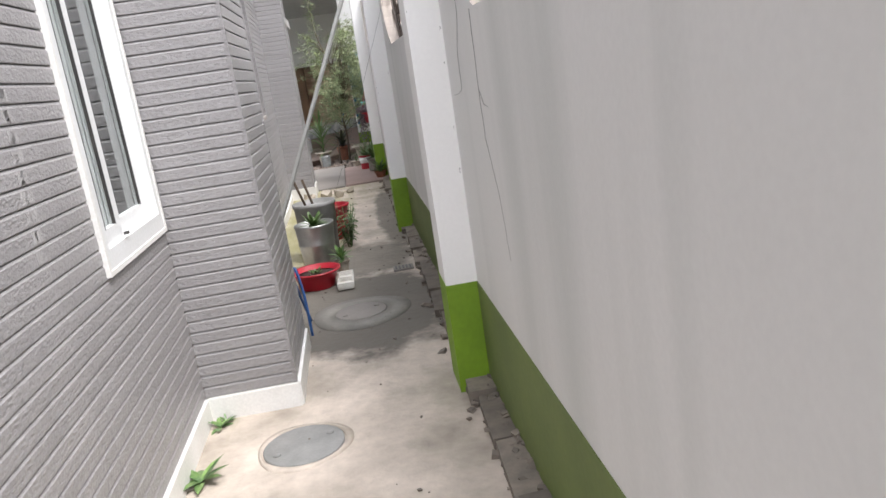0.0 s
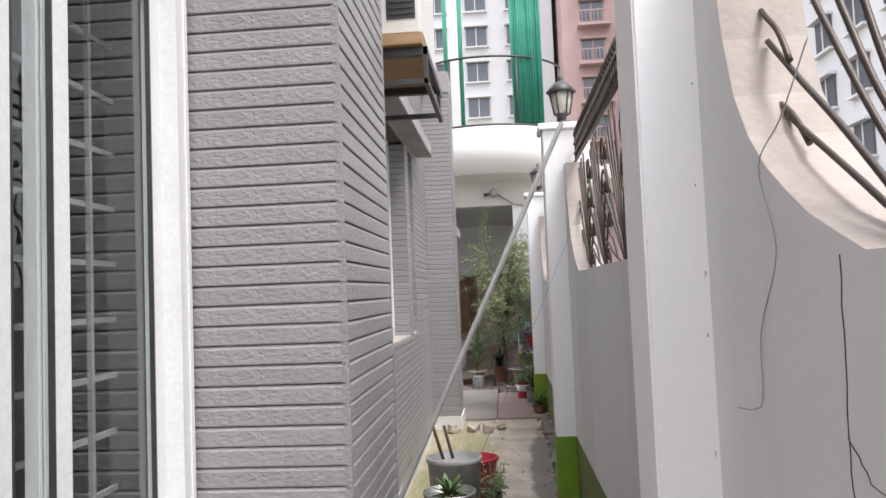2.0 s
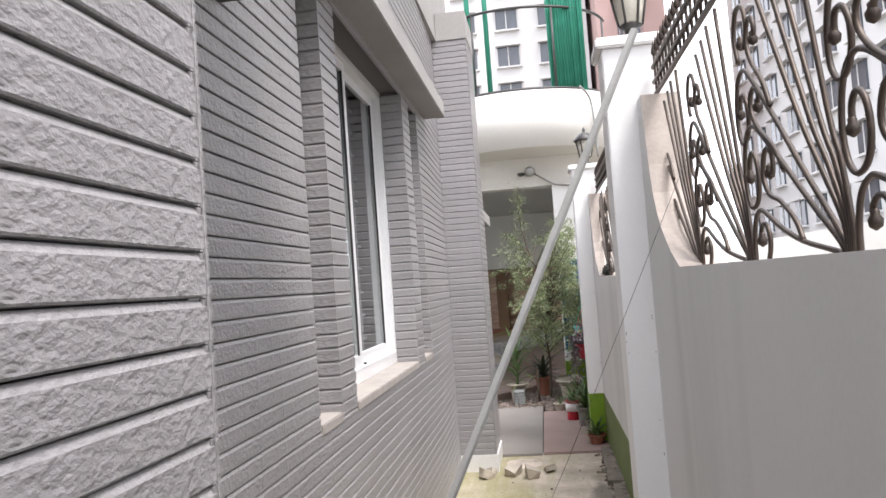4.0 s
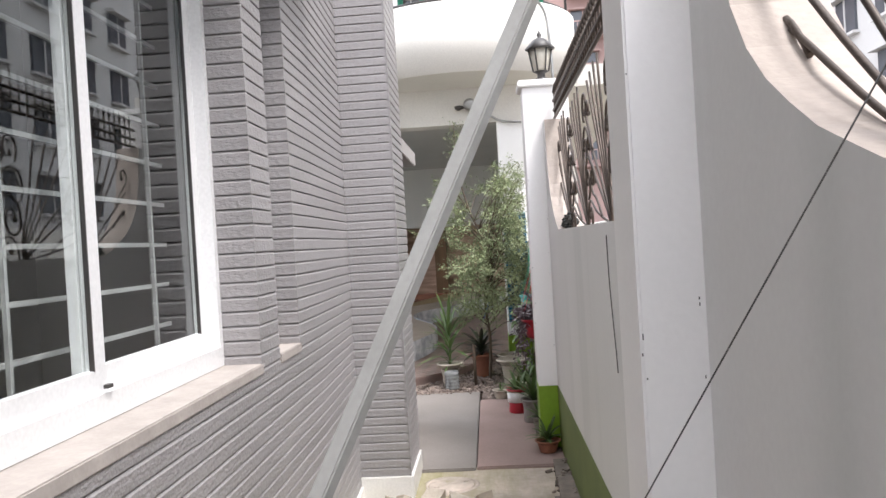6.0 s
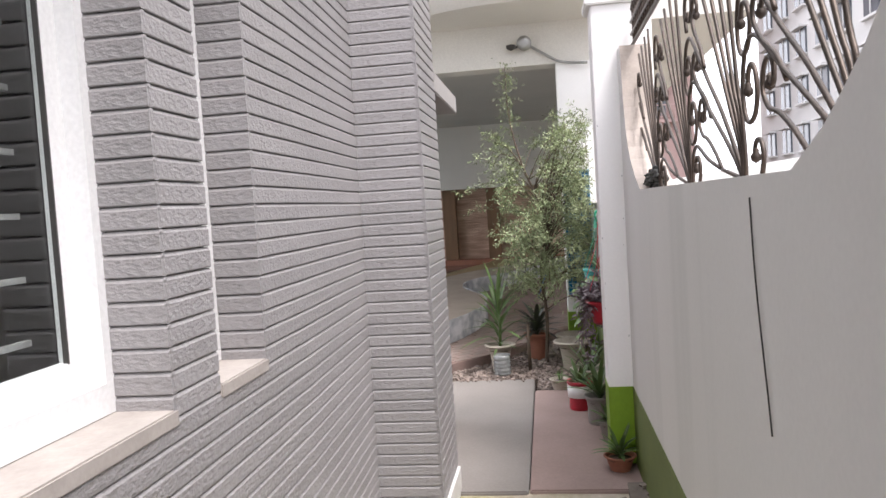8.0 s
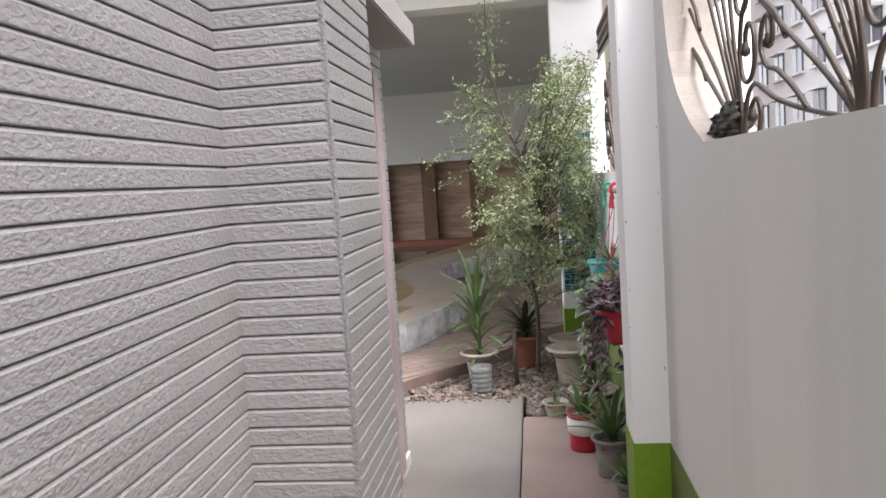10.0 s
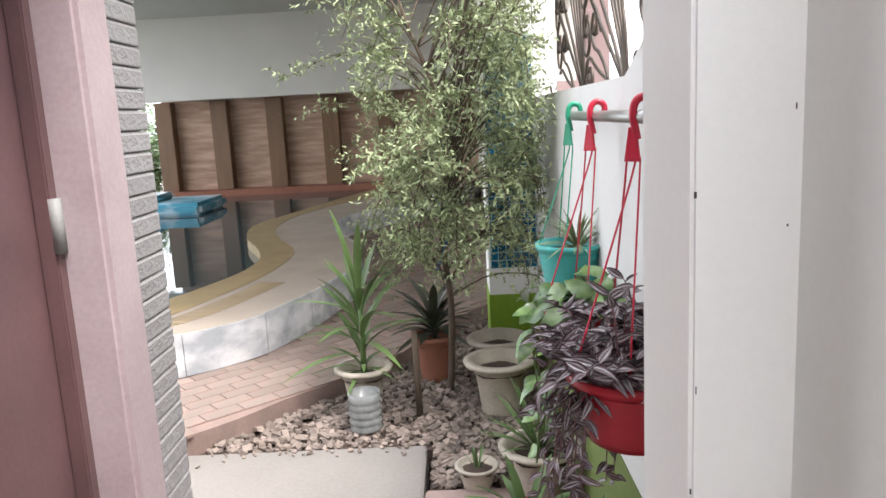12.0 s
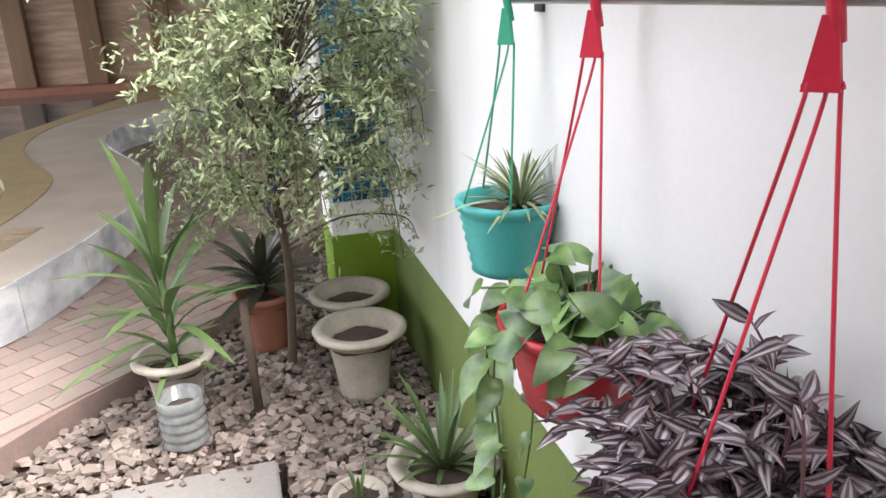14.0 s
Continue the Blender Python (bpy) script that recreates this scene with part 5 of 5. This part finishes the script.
for k in range(44):
    a = random.uniform(0, 6.3)
    out = random.uniform(0.03, 0.15)
    p = Vector((math.cos(a) * 0.05, math.sin(a) * 0.05, 0.98))
    q = p + Vector((math.cos(a) * out, math.sin(a) * out, random.uniform(0.0, 0.11)))
    stems.append(smooth_line([p, p.lerp(q, 0.5) + Vector((0, 0, 0.03)), q], 4))
for k in range(4):
    a = radians(105 + 26 * k)
    p = Vector((math.cos(a) * 0.11, math.sin(a) * 0.11, 1.0))
    drop = random.uniform(0.25, 0.5)
    stems.append(smooth_line([p, p + Vector((math.cos(a) * 0.06, math.sin(a) * 0.06, -0.04)), p + Vector((math.cos(a) * 0.07 + 0.02, math.sin(a) * 0.07, -drop * 0.6)), p + Vector((math.cos(a) * 0.06, math.sin(a) * 0.09, -drop))], 4))
bm.free()
for line in stems:
    bm = B()
    tube(bm, line, 0.0026, 5)
    part("stem", bm, LEAF_STRAP, h2)
bm = B()
for n_, line in enumerate(stems):
    for c in ([line[-1], line[-4]] if n_ < 44 else line[3::2]):
        if c.x + 0.69 > 0.76:
            continue
        d = Vector((random.uniform(-1, 0.3), random.uniform(-1, 1), random.uniform(-0.7, 0.5))).normalized()
        leaf_card(bm, c, d, Vector((random.uniform(-1.0, 0.2), random.uniform(-1.0, 0.2), 0.8)), random.uniform(0.055, 0.088), random.uniform(0.04, 0.058), 0.5, 0.12, 6, heart=True)
part("leaves", bm, LEAF_POTHOS, h2, "heart-shaped yellow-marbled leaves")
h3 = hanging_pot(11.09, 0.985, 0.14, 0.16, REDPOT, REDHOOK, "red plastic hanging basket overflowing with purple silver-striped leaves")


def striped_leaf(bm, base, d, n, length, width, curl):
    """A pointed leaf with two pale bands between a dark midrib and dark margins."""
    d, n = d.normalized(), (n - d * n.dot(d)).normalized()
    side = d.cross(n)
    prev = None
    for k, wide in enumerate((0.35, 0.9, 1.0, 0.66, 0.06)):
        t = k / 4
        c = base + d * (length * t) - n * (curl * length * t * t)
        row = [bm.verts.new(c + side * (u * 0.5 * width * wide) + n * (0.28 * width * wide * abs(u) ** 1.5)) for u in (-1, -0.62, -0.22, 0.22, 0.62, 1)]
        if prev:
            for i in range(5):
                f = bm.faces.new((prev[i], prev[i + 1], row[i + 1], row[i]))
                f.smooth, f.material_index = True, 1 if i in (1, 3) else 0
        prev = row


def purple_sprig(parent, root, tip, leaves, size):
    """A trailing stem with leaves set alternately along it."""
    mid = root.lerp(tip, 0.5) + Vector((0, 0, 0.05))
    line = smooth_line([root, mid, tip], max(3, leaves // 2))
    bm = B()
    tube(bm, line, 0.0022, 5, 0.0014)
    stem = part("stem", bm, STEM_PURPLE, parent, "thin purple stem")
    bm = B()
    way = (tip - root).normalized()
    for k in range(leaves):
        c = line[min(len(line) - 1, 1 + k * (len(line) - 1) // leaves)]
        a = k * 2.6 + random.uniform(-0.5, 0.5)
        out = (Vector((math.cos(a), math.sin(a), random.uniform(-0.15, 0.45))) + way * 0.5).normalized()
        if c.x + 0.69 + out.x * size > 0.764:
            out.x = -abs(out.x) * 0.6
        striped_leaf(bm, c, out, Vector((0, -0.25, 0.8)) + rand_dir() * 0.75, size * random.uniform(0.75, 1.2), size * random.uniform(0.38, 0.46), random.uniform(0.1, 0.8))
    ob = part("leaves", bm, LEAF_PURPLE, stem, "purple leaves with silver stripes")
    ob.data.materials.append(LEAF_SILVER)


for k in range(64):
    a, r = k * 2.399, 0.2 * math.sqrt((k + 0.5) / 64)
    root = Vector((math.cos(a) * min(r, 0.1) - 0.01, math.sin(a) * min(r, 0.11), 0.95))
    tip = Vector((max(-0.19, min(0.045, math.cos(a) * r * 1.15 - 0.025)), math.sin(a) * r * 1.2 + 0.05, 1.0 + random.uniform(0.0, 0.09) - 0.35 * max(0, r - 0.12)))
    purple_sprig(h3, root, tip, 10, 0.046)
for k in range(20):
    a = radians(60 + 165 * k / 19)
    root = Vector((math.cos(a) * 0.12 - 0.01, math.sin(a) * 0.13 + 0.02, 0.97))
    tip = root + Vector((math.cos(a) * random.uniform(0.03, 0.1), math.sin(a) * random.uniform(0.02, 0.09) + 0.02, -random.uniform(0.12, 0.46)))
    purple_sprig(h3, root, tip, 14, 0.043)
for k in range(5):
    root = Vector((random.uniform(-0.06, 0.03), random.uniform(-0.12, 0.12), 0.98))
    purple_sprig(h3, root, root + Vector((random.uniform(-0.03, 0.01), random.uniform(-0.04, 0.04), random.uniform(0.13, 0.2))), 7, 0.042)

# ---- corridor clutter ----
basin = empty("red_basin", "red plastic basin planted with succulents on the path", "basin", at=(-0.1, 5.13, floor_z(5.13)))
bm = B()
lathe(bm, [(0.13, 0), (0.135, 0.01), (0.18, 0.13), (0.203, 0.137), (0.204, 0.148), (0.182, 0.148), (0.165, 0.11)], 36)
part("bowl", bm, REDPOT, basin)
bm = B()
lathe(bm, [(0.165, 0.11), (0.001, 0.12)], 20)
part("soil", bm, EARTH, basin)
strap_plant(basin, 0.1, 22, 0.08, 0.02, LEAF_STRAP, (0.4, 1.5), 0.4)
bucket = empty("tin_bucket", "dented tin bucket used as a planter", "bucket", at=(-0.08, 5.58, floor_z(5.58)))
bm = B()
lathe(bm, [(0.13, 0), (0.135, 0.02), (0.155, 0.25), (0.16, 0.262), (0.156, 0.275), (0.165, 0.4), (0.172, 0.42), (0.172, 0.435), (0.162, 0.435), (0.158, 0.38)], 36)
part("bucket", bm, STEEL, bucket)
bm = B()
lathe(bm, [(0.158, 0.38), (0.001, 0.4)], 20)
part("soil", bm, EARTH, bucket)
strap_plant(bucket, 0.38, 40, 0.16, 0.03, LEAF_STRAP, (0.3, 1.5), 0.5, 0.03)
bin_ = empty("grey_bin", "grey plastic bin with tools standing in it", "bin", at=(-0.08, 6.05, floor_z(6.05)))
bm = B()
lathe(bm, [(0.16, 0), (0.19, 0.5), (0.2, 0.51), (0.2, 0.54), (0.185, 0.54), (0.18, 0.5), (0.001, 0.52)], 32)
part("bin", bm, CASTIRON, bin_)
for x in (-0.05, -0.12):
    bm = B()
    tube(bm, [(x + 0.04, 0.05, 0.5), (x - 0.02, 0.1 + x, 0.75)], 0.012, 7)
    part("handle", bm, BARK, bin_)
rb = empty("red_tub", "red plastic tub with weeds growing beside it", "tub", at=(0.03, 6.79, floor_z(6.79)))
bm = B()
lathe(bm, [(0.13, 0), (0.17, 0.32), (0.185, 0.33), (0.185, 0.35), (0.165, 0.35), (0.16, 0.26), (0.001, 0.26)], 32)
part("tub", bm, REDPOT, rb)
weed = empty("weed_clump", "leafy green weeds growing out of the path", "plant", at=(0.156, 6.32, floor_z(6.32)))
bm = B()
for k in range(14):
    a, h_ = random.uniform(0, 6.3), random.uniform(0.2, 0.5)
    p, q = Vector((0.02 * math.cos(a), 0.05 * math.sin(a), 0)), Vector((0.1 * math.cos(a), 0.13 * math.sin(a), h_))
    tube(bm, [p, p.lerp(q, 0.5) + Vector((0, 0, 0.04)), q], 0.003, 5)
    for j in range(16):
        c = p.lerp(q, 0.2 + 0.8 * j / 16)
        leaf_card(bm, c, rand_dir(-0.2, 0.6), Vector((0, 0, 1)) + rand_dir() * 0.3, random.uniform(0.04, 0.08), random.uniform(0.015, 0.028), 0.4, 0.15, 3)
part("leaves", bm, LEAF_STRAP, weed)
for x, y, s_ in ((-0.49, 2.98, 0.5), (-0.49, 2.5, 0.8), (-0.47, 3.03, 0.35)):
    w = empty("weed", "small green weed in the crack by the skirting", "plant", "weeds by the skirting", at=(x, y, FLOOR))
    bm = B()
    for k in range(9):
        a = k * 2.4
        leaf_card(bm, Vector((0, 0, 0)), Vector((math.cos(a), math.sin(a), random.uniform(0.3, 1.2))), Vector((0, 0, 1)), 0.13 * s_, 0.05 * s_, 0.4, 0.15, 4)
    part("leaves", bm, LEAF_POTHOS, w)
for planter in (basin, bucket, bin_, rb, weed):
    planter.scale = (0.92, 0.92, 0.92)
tray = empty("foam_tray", "dirty white foam tray lying on the path", "tray", at=(0.11, 5.13, floor_z(5.13) + 0.008))
bm = B()
box(bm, -0.06, 0.06, -0.24, 0.12, 0, 0.02, bevel=0.006)
for a_ in ((-0.06, -0.048, -0.24, 0.12), (0.048, 0.06, -0.24, 0.12), (-0.048, 0.048, -0.24, -0.225), (-0.048, 0.048, -0.07, -0.055), (-0.048, 0.048, 0.105, 0.12)):
    box(bm, *a_, 0.02, 0.05)
part("tray", bm, STYRO, tray)
sp = urn("seedling_pot", 0.095, 5.4, floor_z(5.4), 0.06, 0.11, "small cement pot with a green seedling", URN, rim=False)
strap_plant(sp, 0.09, 16, 0.13, 0.03, LEAF_POTHOS, (0.2, 1.2), 0.6, 0.05)
bm = B()
vs, fs = [], []
for x, y, s_ in ((0.05, 9.35, 0.09), (0.2, 9.5, 0.06), (-0.12, 9.45, 0.08), (-0.33, 9.38, 0.07), (-0.3, 9.5, 0.055)):
    vs, fs = [], []
    chip(vs, fs, 0, 0, 0, s_, 0.6)
    me = bpy.data.meshes.new("stone")
    me.from_pydata(vs, [], fs)
    me.materials.append(URN)
    ob = tagged(new("stone", me), "rough pale broken stone lying on the path", "stone", "stones by the step")
    ob.location = (x, y, floor_z(y) + s_ * 0.45)
bm.free()
wire("hose", [(-0.1, 3.99, FLOOR + 0.02), (-0.105, 4.01, 0.3), (-0.13, 4.03, 0.46), (-0.15, 4.08, 0.36), (-0.12, 4.3, FLOOR + 0.015)], 0.009, BLUEPIPE, "blue garden hose looped against the siding", "hose")

# ---- far things ----
floaty = empty("pool_raft", "blue and white inflatable raft floating on the pool", "raft", at=(-4.9, 20.9, WATER_Z))
bm = B()
box(bm, -2.0, 0.5, -0.7, 0.6, -0.02, 0.17, bevel=0.06)
part("pad", bm, STYRO, floaty, "white inflatable deck of the raft")
bm = B()
box(bm, 0.45, 1.5, -0.7, 0.6, -0.02, 0.18, bevel=0.06)
part("end_pad", bm, FLOATBLUE, floaty, "blue inflatable end of the raft")
bm = B()
box(bm, 0.05, 0.75, -0.3, 0.4, 0.165, 0.28, bevel=0.05)
part("cushion", bm, FLOATBLUE, floaty)
bm = B()
lathe(bm, [(0.2, 0.27), (0.36, 0.28), (0.4, 0.33), (0.36, 0.39), (0.2, 0.38)], 20, Matrix.Translation((-0.7, 0.0, -0.1)))
part("ring", bm, FLOATYELLOW, floaty, "yellow inflatable ring")
bm = B()
box(bm, -6.53, -6.03, 22.45, 22.69, -0.3, 3.449, bevel=0.01)
c5 = thing("pillar_5", bm, HALLWHITE, "white hall column with blue mosaic below", "pillar", kind="structure")
bm = B()
box(bm, -6.535, -6.025, 22.445, 22.695, 0.25, 1.69)
part("tile_backing", bm, GROUT, c5, "pale turquoise grout")
bm = B()
for i in range(8):
    for j in range(24):
        box(bm, -6.532 + 0.063 * i, -6.476 + 0.063 * i, 22.44, 22.446, 0.26 + 0.0595 * j, 0.313 + 0.0595 * j)
part("tile_band", bm, POOLTILE, c5, "light blue mosaic cladding")
stair = empty("spiral_stair", "white curved outdoor stair railing beyond the pool", "stair", at=(-7.65, 26.0, 0.0))
pts = [Vector((1.05 * math.cos(a * 0.26 - 1.5), 1.05 * math.sin(a * 0.26 - 1.5), 0.1 + 0.15 * a)) for a in range(14)]
bm = B()
tube(bm, pts, 0.06, 6)
tube(bm, [p + Vector((0, 0, 0.9)) for p in pts], 0.035, 6)
part("rail", bm, STAIRWHITE, stair)
for p in smooth_line(pts, 2):
    bm = B()
    tube(bm, [p, p + Vector((0, 0, 0.9))], 0.02, 5)
    part("baluster", bm, STAIRWHITE, stair)
for x, y, r, h_ in ((-6.3, 24.4, 0.6, 1.5), (-5.4, 25.6, 0.8, 2.2), (-9.5, 28.5, 1.4, 3.0), (-7.0, 30.0, 1.6, 2.6), (-5.9, 28.0, 1.1, 2.4), (-8.3, 28.6, 1.2, 2.0), (-7.4, 33.0, 2.2, 4.2), (-10.8, 33.0, 2.4, 3.6)):
    sh = empty("shrub", "leafy green shrub outside the pool hall", "shrub", "shrubs outside the hall", at=(x, y, -0.2))
    bm = B()
    for k in range(900):
        d = rand_dir(-0.3, 1.0)
        c = Vector((d.x * r, d.y * r, h_ * 0.55 + d.z * h_ * 0.45)) * random.uniform(0.75, 1.05)
        leaf_card(bm, c, d + rand_dir() * 0.8, Vector((0, 0, 1)) + rand_dir() * 0.5, 0.18, 0.08, 0.3, 0.15, 2)
    # farther shrubs take the brighter leaf colour to look sunlit
    part("crown", bm, LEAF_STRAP if y < 26 else LEAF_POTHOS, sh)
    bm = B()
    tube(bm, [(0, 0, 0), (0.02, 0, h_ * 0.5)], 0.05, 7, 0.03)
    part("trunk", bm, BARK, sh)


def tower(x0, x1, y0, y1, h, mat, label, face, pitch=3.4, storey=3.0, skip=0, balcony=False):
    """An apartment block with real window recesses on one face ('-x' or '-y')."""
    t = empty("apartment_building", label, "building", "apartment blocks beyond the wall")
    bm = B()
    box(bm, x0, x1, y0, y1, -0.3, h)
    part("wall", bm, mat, t)
    wm = B()
    box(wm, 0, 1.7, -0.12, 0.02, 0, 1.6)
    bmesh.ops.delete(wm, geom=[f for f in wm.faces if f.normal.y > 0.9], context="FACES")
    wme = finish("window", wm, TOWERGLASS)
    fm = B()
    box(fm, -0.15, 1.85, -0.5, 0.02, 1.62, 1.75)
    box(fm, -0.15, 1.85, -0.3, 0.02, -0.12, 0)
    box(fm, 0.8, 0.88, -0.16, 0.0, 0, 1.6)
    fme = finish("window_frame", fm, mat)
    bmm = B()
    box(bmm, -0.3, 2.2, -1.0, 0.02, -0.5, -0.3)
    for k in range(9):
        box(bmm, -0.3 + 0.3 * k, -0.26 + 0.3 * k, -1.0, -0.95, -0.3, 0.6)
    box(bmm, -0.3, 2.2, -1.02, -0.93, 0.6, 0.68)
    bme = finish("balcony", bmm, mat)
    span = (y1 - y0) if face == "-x" else (x1 - x0)
    n = int(span / pitch)
    for f in range(skip, int(h / storey)):
        for k in range(n):
            s_ = (span - n * pitch) / 2 + k * pitch + 0.7
            z = f * storey + 0.9
            m = Matrix.Translation((x0, y1 - s_, z)) @ Matrix.Rotation(radians(-90), 4, "Z") if face == "-x" else Matrix.Translation((x0 + s_, y0, z))
            w = piece("window", wme, t, m)
            piece("window_frame", fme, w, Matrix.Identity(4))
            if balcony and k % 2 == 0:
                piece("balcony", bme, t, m)
    return t


tower(17, 33, 26, 66, 40, TOWERWHITE, "unfinished pale concrete apartment block with dark window openings", "-x")
tower(-14, 5.2, 62, 76, 42, TOWERWHITE, "white apartment tower with rows of dark windows", "-y", skip=3)
tower(5.6, 10.5, 58, 70, 40, TOWERPINK, "pink apartment tower with balconies", "-y", skip=2, balcony=True)
tower(30, 46, -30, 18, 33, TOWERWHITE, "pale concrete apartment block beyond the wall", "-x", balcony=True)
bm = B()
box(bm, 7.0, 7.3, -10, 60, -0.3, 2.4)
thing("wall_street", bm, HALLWHITE, "low pale wall across the lane", "wall", kind="structure")

# ---- small pieces of walls and floors, last ----
tm = B()
box(tm, 0, 0.0385, 0, 0.0035, 0, 0.0385, bevel=0.0012)
tile_me = finish("tile", tm, TILE)
for i in range(6):
    for k in range(28):
        piece("tile", tile_me, col4, Matrix.Translation((0.5065 + 0.0435 * i, 13.681, 0.6785 + 0.0455 * k)))
# marble facing of the deck wall
total = resample(marble_line, 400)
acc, start, n_ = 0.0, 0, 0
marble_wall = empty("trim_deck_facing", "white veined marble slabs facing the curved deck wall", "facing", kind="structure")
for i in range(1, len(total)):
    acc += (total[i] - total[i - 1]).length
    if acc > 0.5:
        bm = B()
        seg = total[start:i + 1]
        out = []
        for k, p in enumerate(seg):
            t_ = (seg[min(k + 1, len(seg) - 1)] - seg[max(k - 1, 0)]).normalized()
            nrm = Vector((t_.y, -t_.x, 0))
            g = 0.002 if k == 0 else -0.002 if k == len(seg) - 1 else 0
            out.append((p + t_ * g + nrm * 0.004, p + t_ * g + nrm * 0.018))
        zz = (TERRACE - 0.005, DECK_Z + 0.012 - 0.004 * (n_ % 3))
        rows = [[bm.verts.new((q.x, q.y, z)) for q, z in ((o[0], zz[0]), (o[1], zz[0]), (o[1], zz[1]), (o[0], zz[1]))] for o in out]
        for r0, r1 in zip(rows, rows[1:]):
            for k in range(4):
                bm.faces.new((r0[k], r0[(k + 1) % 4], r1[(k + 1) % 4], r1[k]))
        bm.faces.new(rows[0])
        bm.faces.new(rows[-1][::-1])
        part("marble_slab", bm, MARBLE, marble_wall)
        acc, start, n_ = 0.0, i, n_ + 1
# drain slots on the deck
bm = B()
for k in range(60):
    f = 0.35 + 0.0016 * k
    p, q = resample(cline, 500)[int(f * 500)], resample(mline, 500)[int(f * 500)]
    if k % 1 == 0:
        d = (q - p)
        a_, b_ = p + d * 0.12, p + d * 0.45
        tube(bm, [(a_.x, a_.y, DECK_Z + 0.001), (b_.x, b_.y, DECK_Z + 0.001)], 0.004, 4)
thing("deck_grating", bm, COPING, "slotted overflow grating along the coping", "grating", kind="structure")
# brick pavers of the terrace
pm = B()
box(pm, 0.0015, 0.1985, 0.0015, 0.0985, 0, 0.015, bevel=0.002)
paver = finish("brick", pm, BRICKPAVE)
kl = resample(KERB_LINE, 200)
ml = resample(marble_line, 200)


def on_terrace(x, y):
    near = min(kl, key=lambda p: (p.x - x) ** 2 + (p.y - y) ** 2)
    i = kl.index(near)
    t_ = (kl[min(i + 1, 199)] - kl[max(i - 1, 0)])
    if t_.x * (y - near.y) - t_.y * (x - near.x) < 0.03 * t_.length:
        return False
    near = min(ml, key=lambda p: (p.x - x) ** 2 + (p.y - y) ** 2)
    i = ml.index(near)
    t_ = (ml[min(i + 1, 199)] - ml[max(i - 1, 0)])
    return t_.x * (y - near.y) - t_.y * (x - near.x) < -0.03 * t_.length


turn = radians(42)
count = 0
for i in range(-24, 26):
    for j in range(-30, 36):
        u, v = 0.2 * i + (0.1 if j % 2 else 0), 0.1 * j
        x, y = -0.75 + u * math.cos(turn) - v * math.sin(turn), 13.6 + u * math.sin(turn) + v * math.cos(turn)
        cx, cy = x + 0.1 * math.cos(turn) - 0.05 * math.sin(turn), y + 0.1 * math.sin(turn) + 0.05 * math.cos(turn)
        if -2.3 < cx < 0.7 and cy < 16.0 and on_terrace(cx, cy) and count < 420:
            piece("brick", paver, terrace, Matrix.Translation((x, y, TERRACE - 0.018)) @ Matrix.Rotation(turn, 4, "Z"))
            count += 1
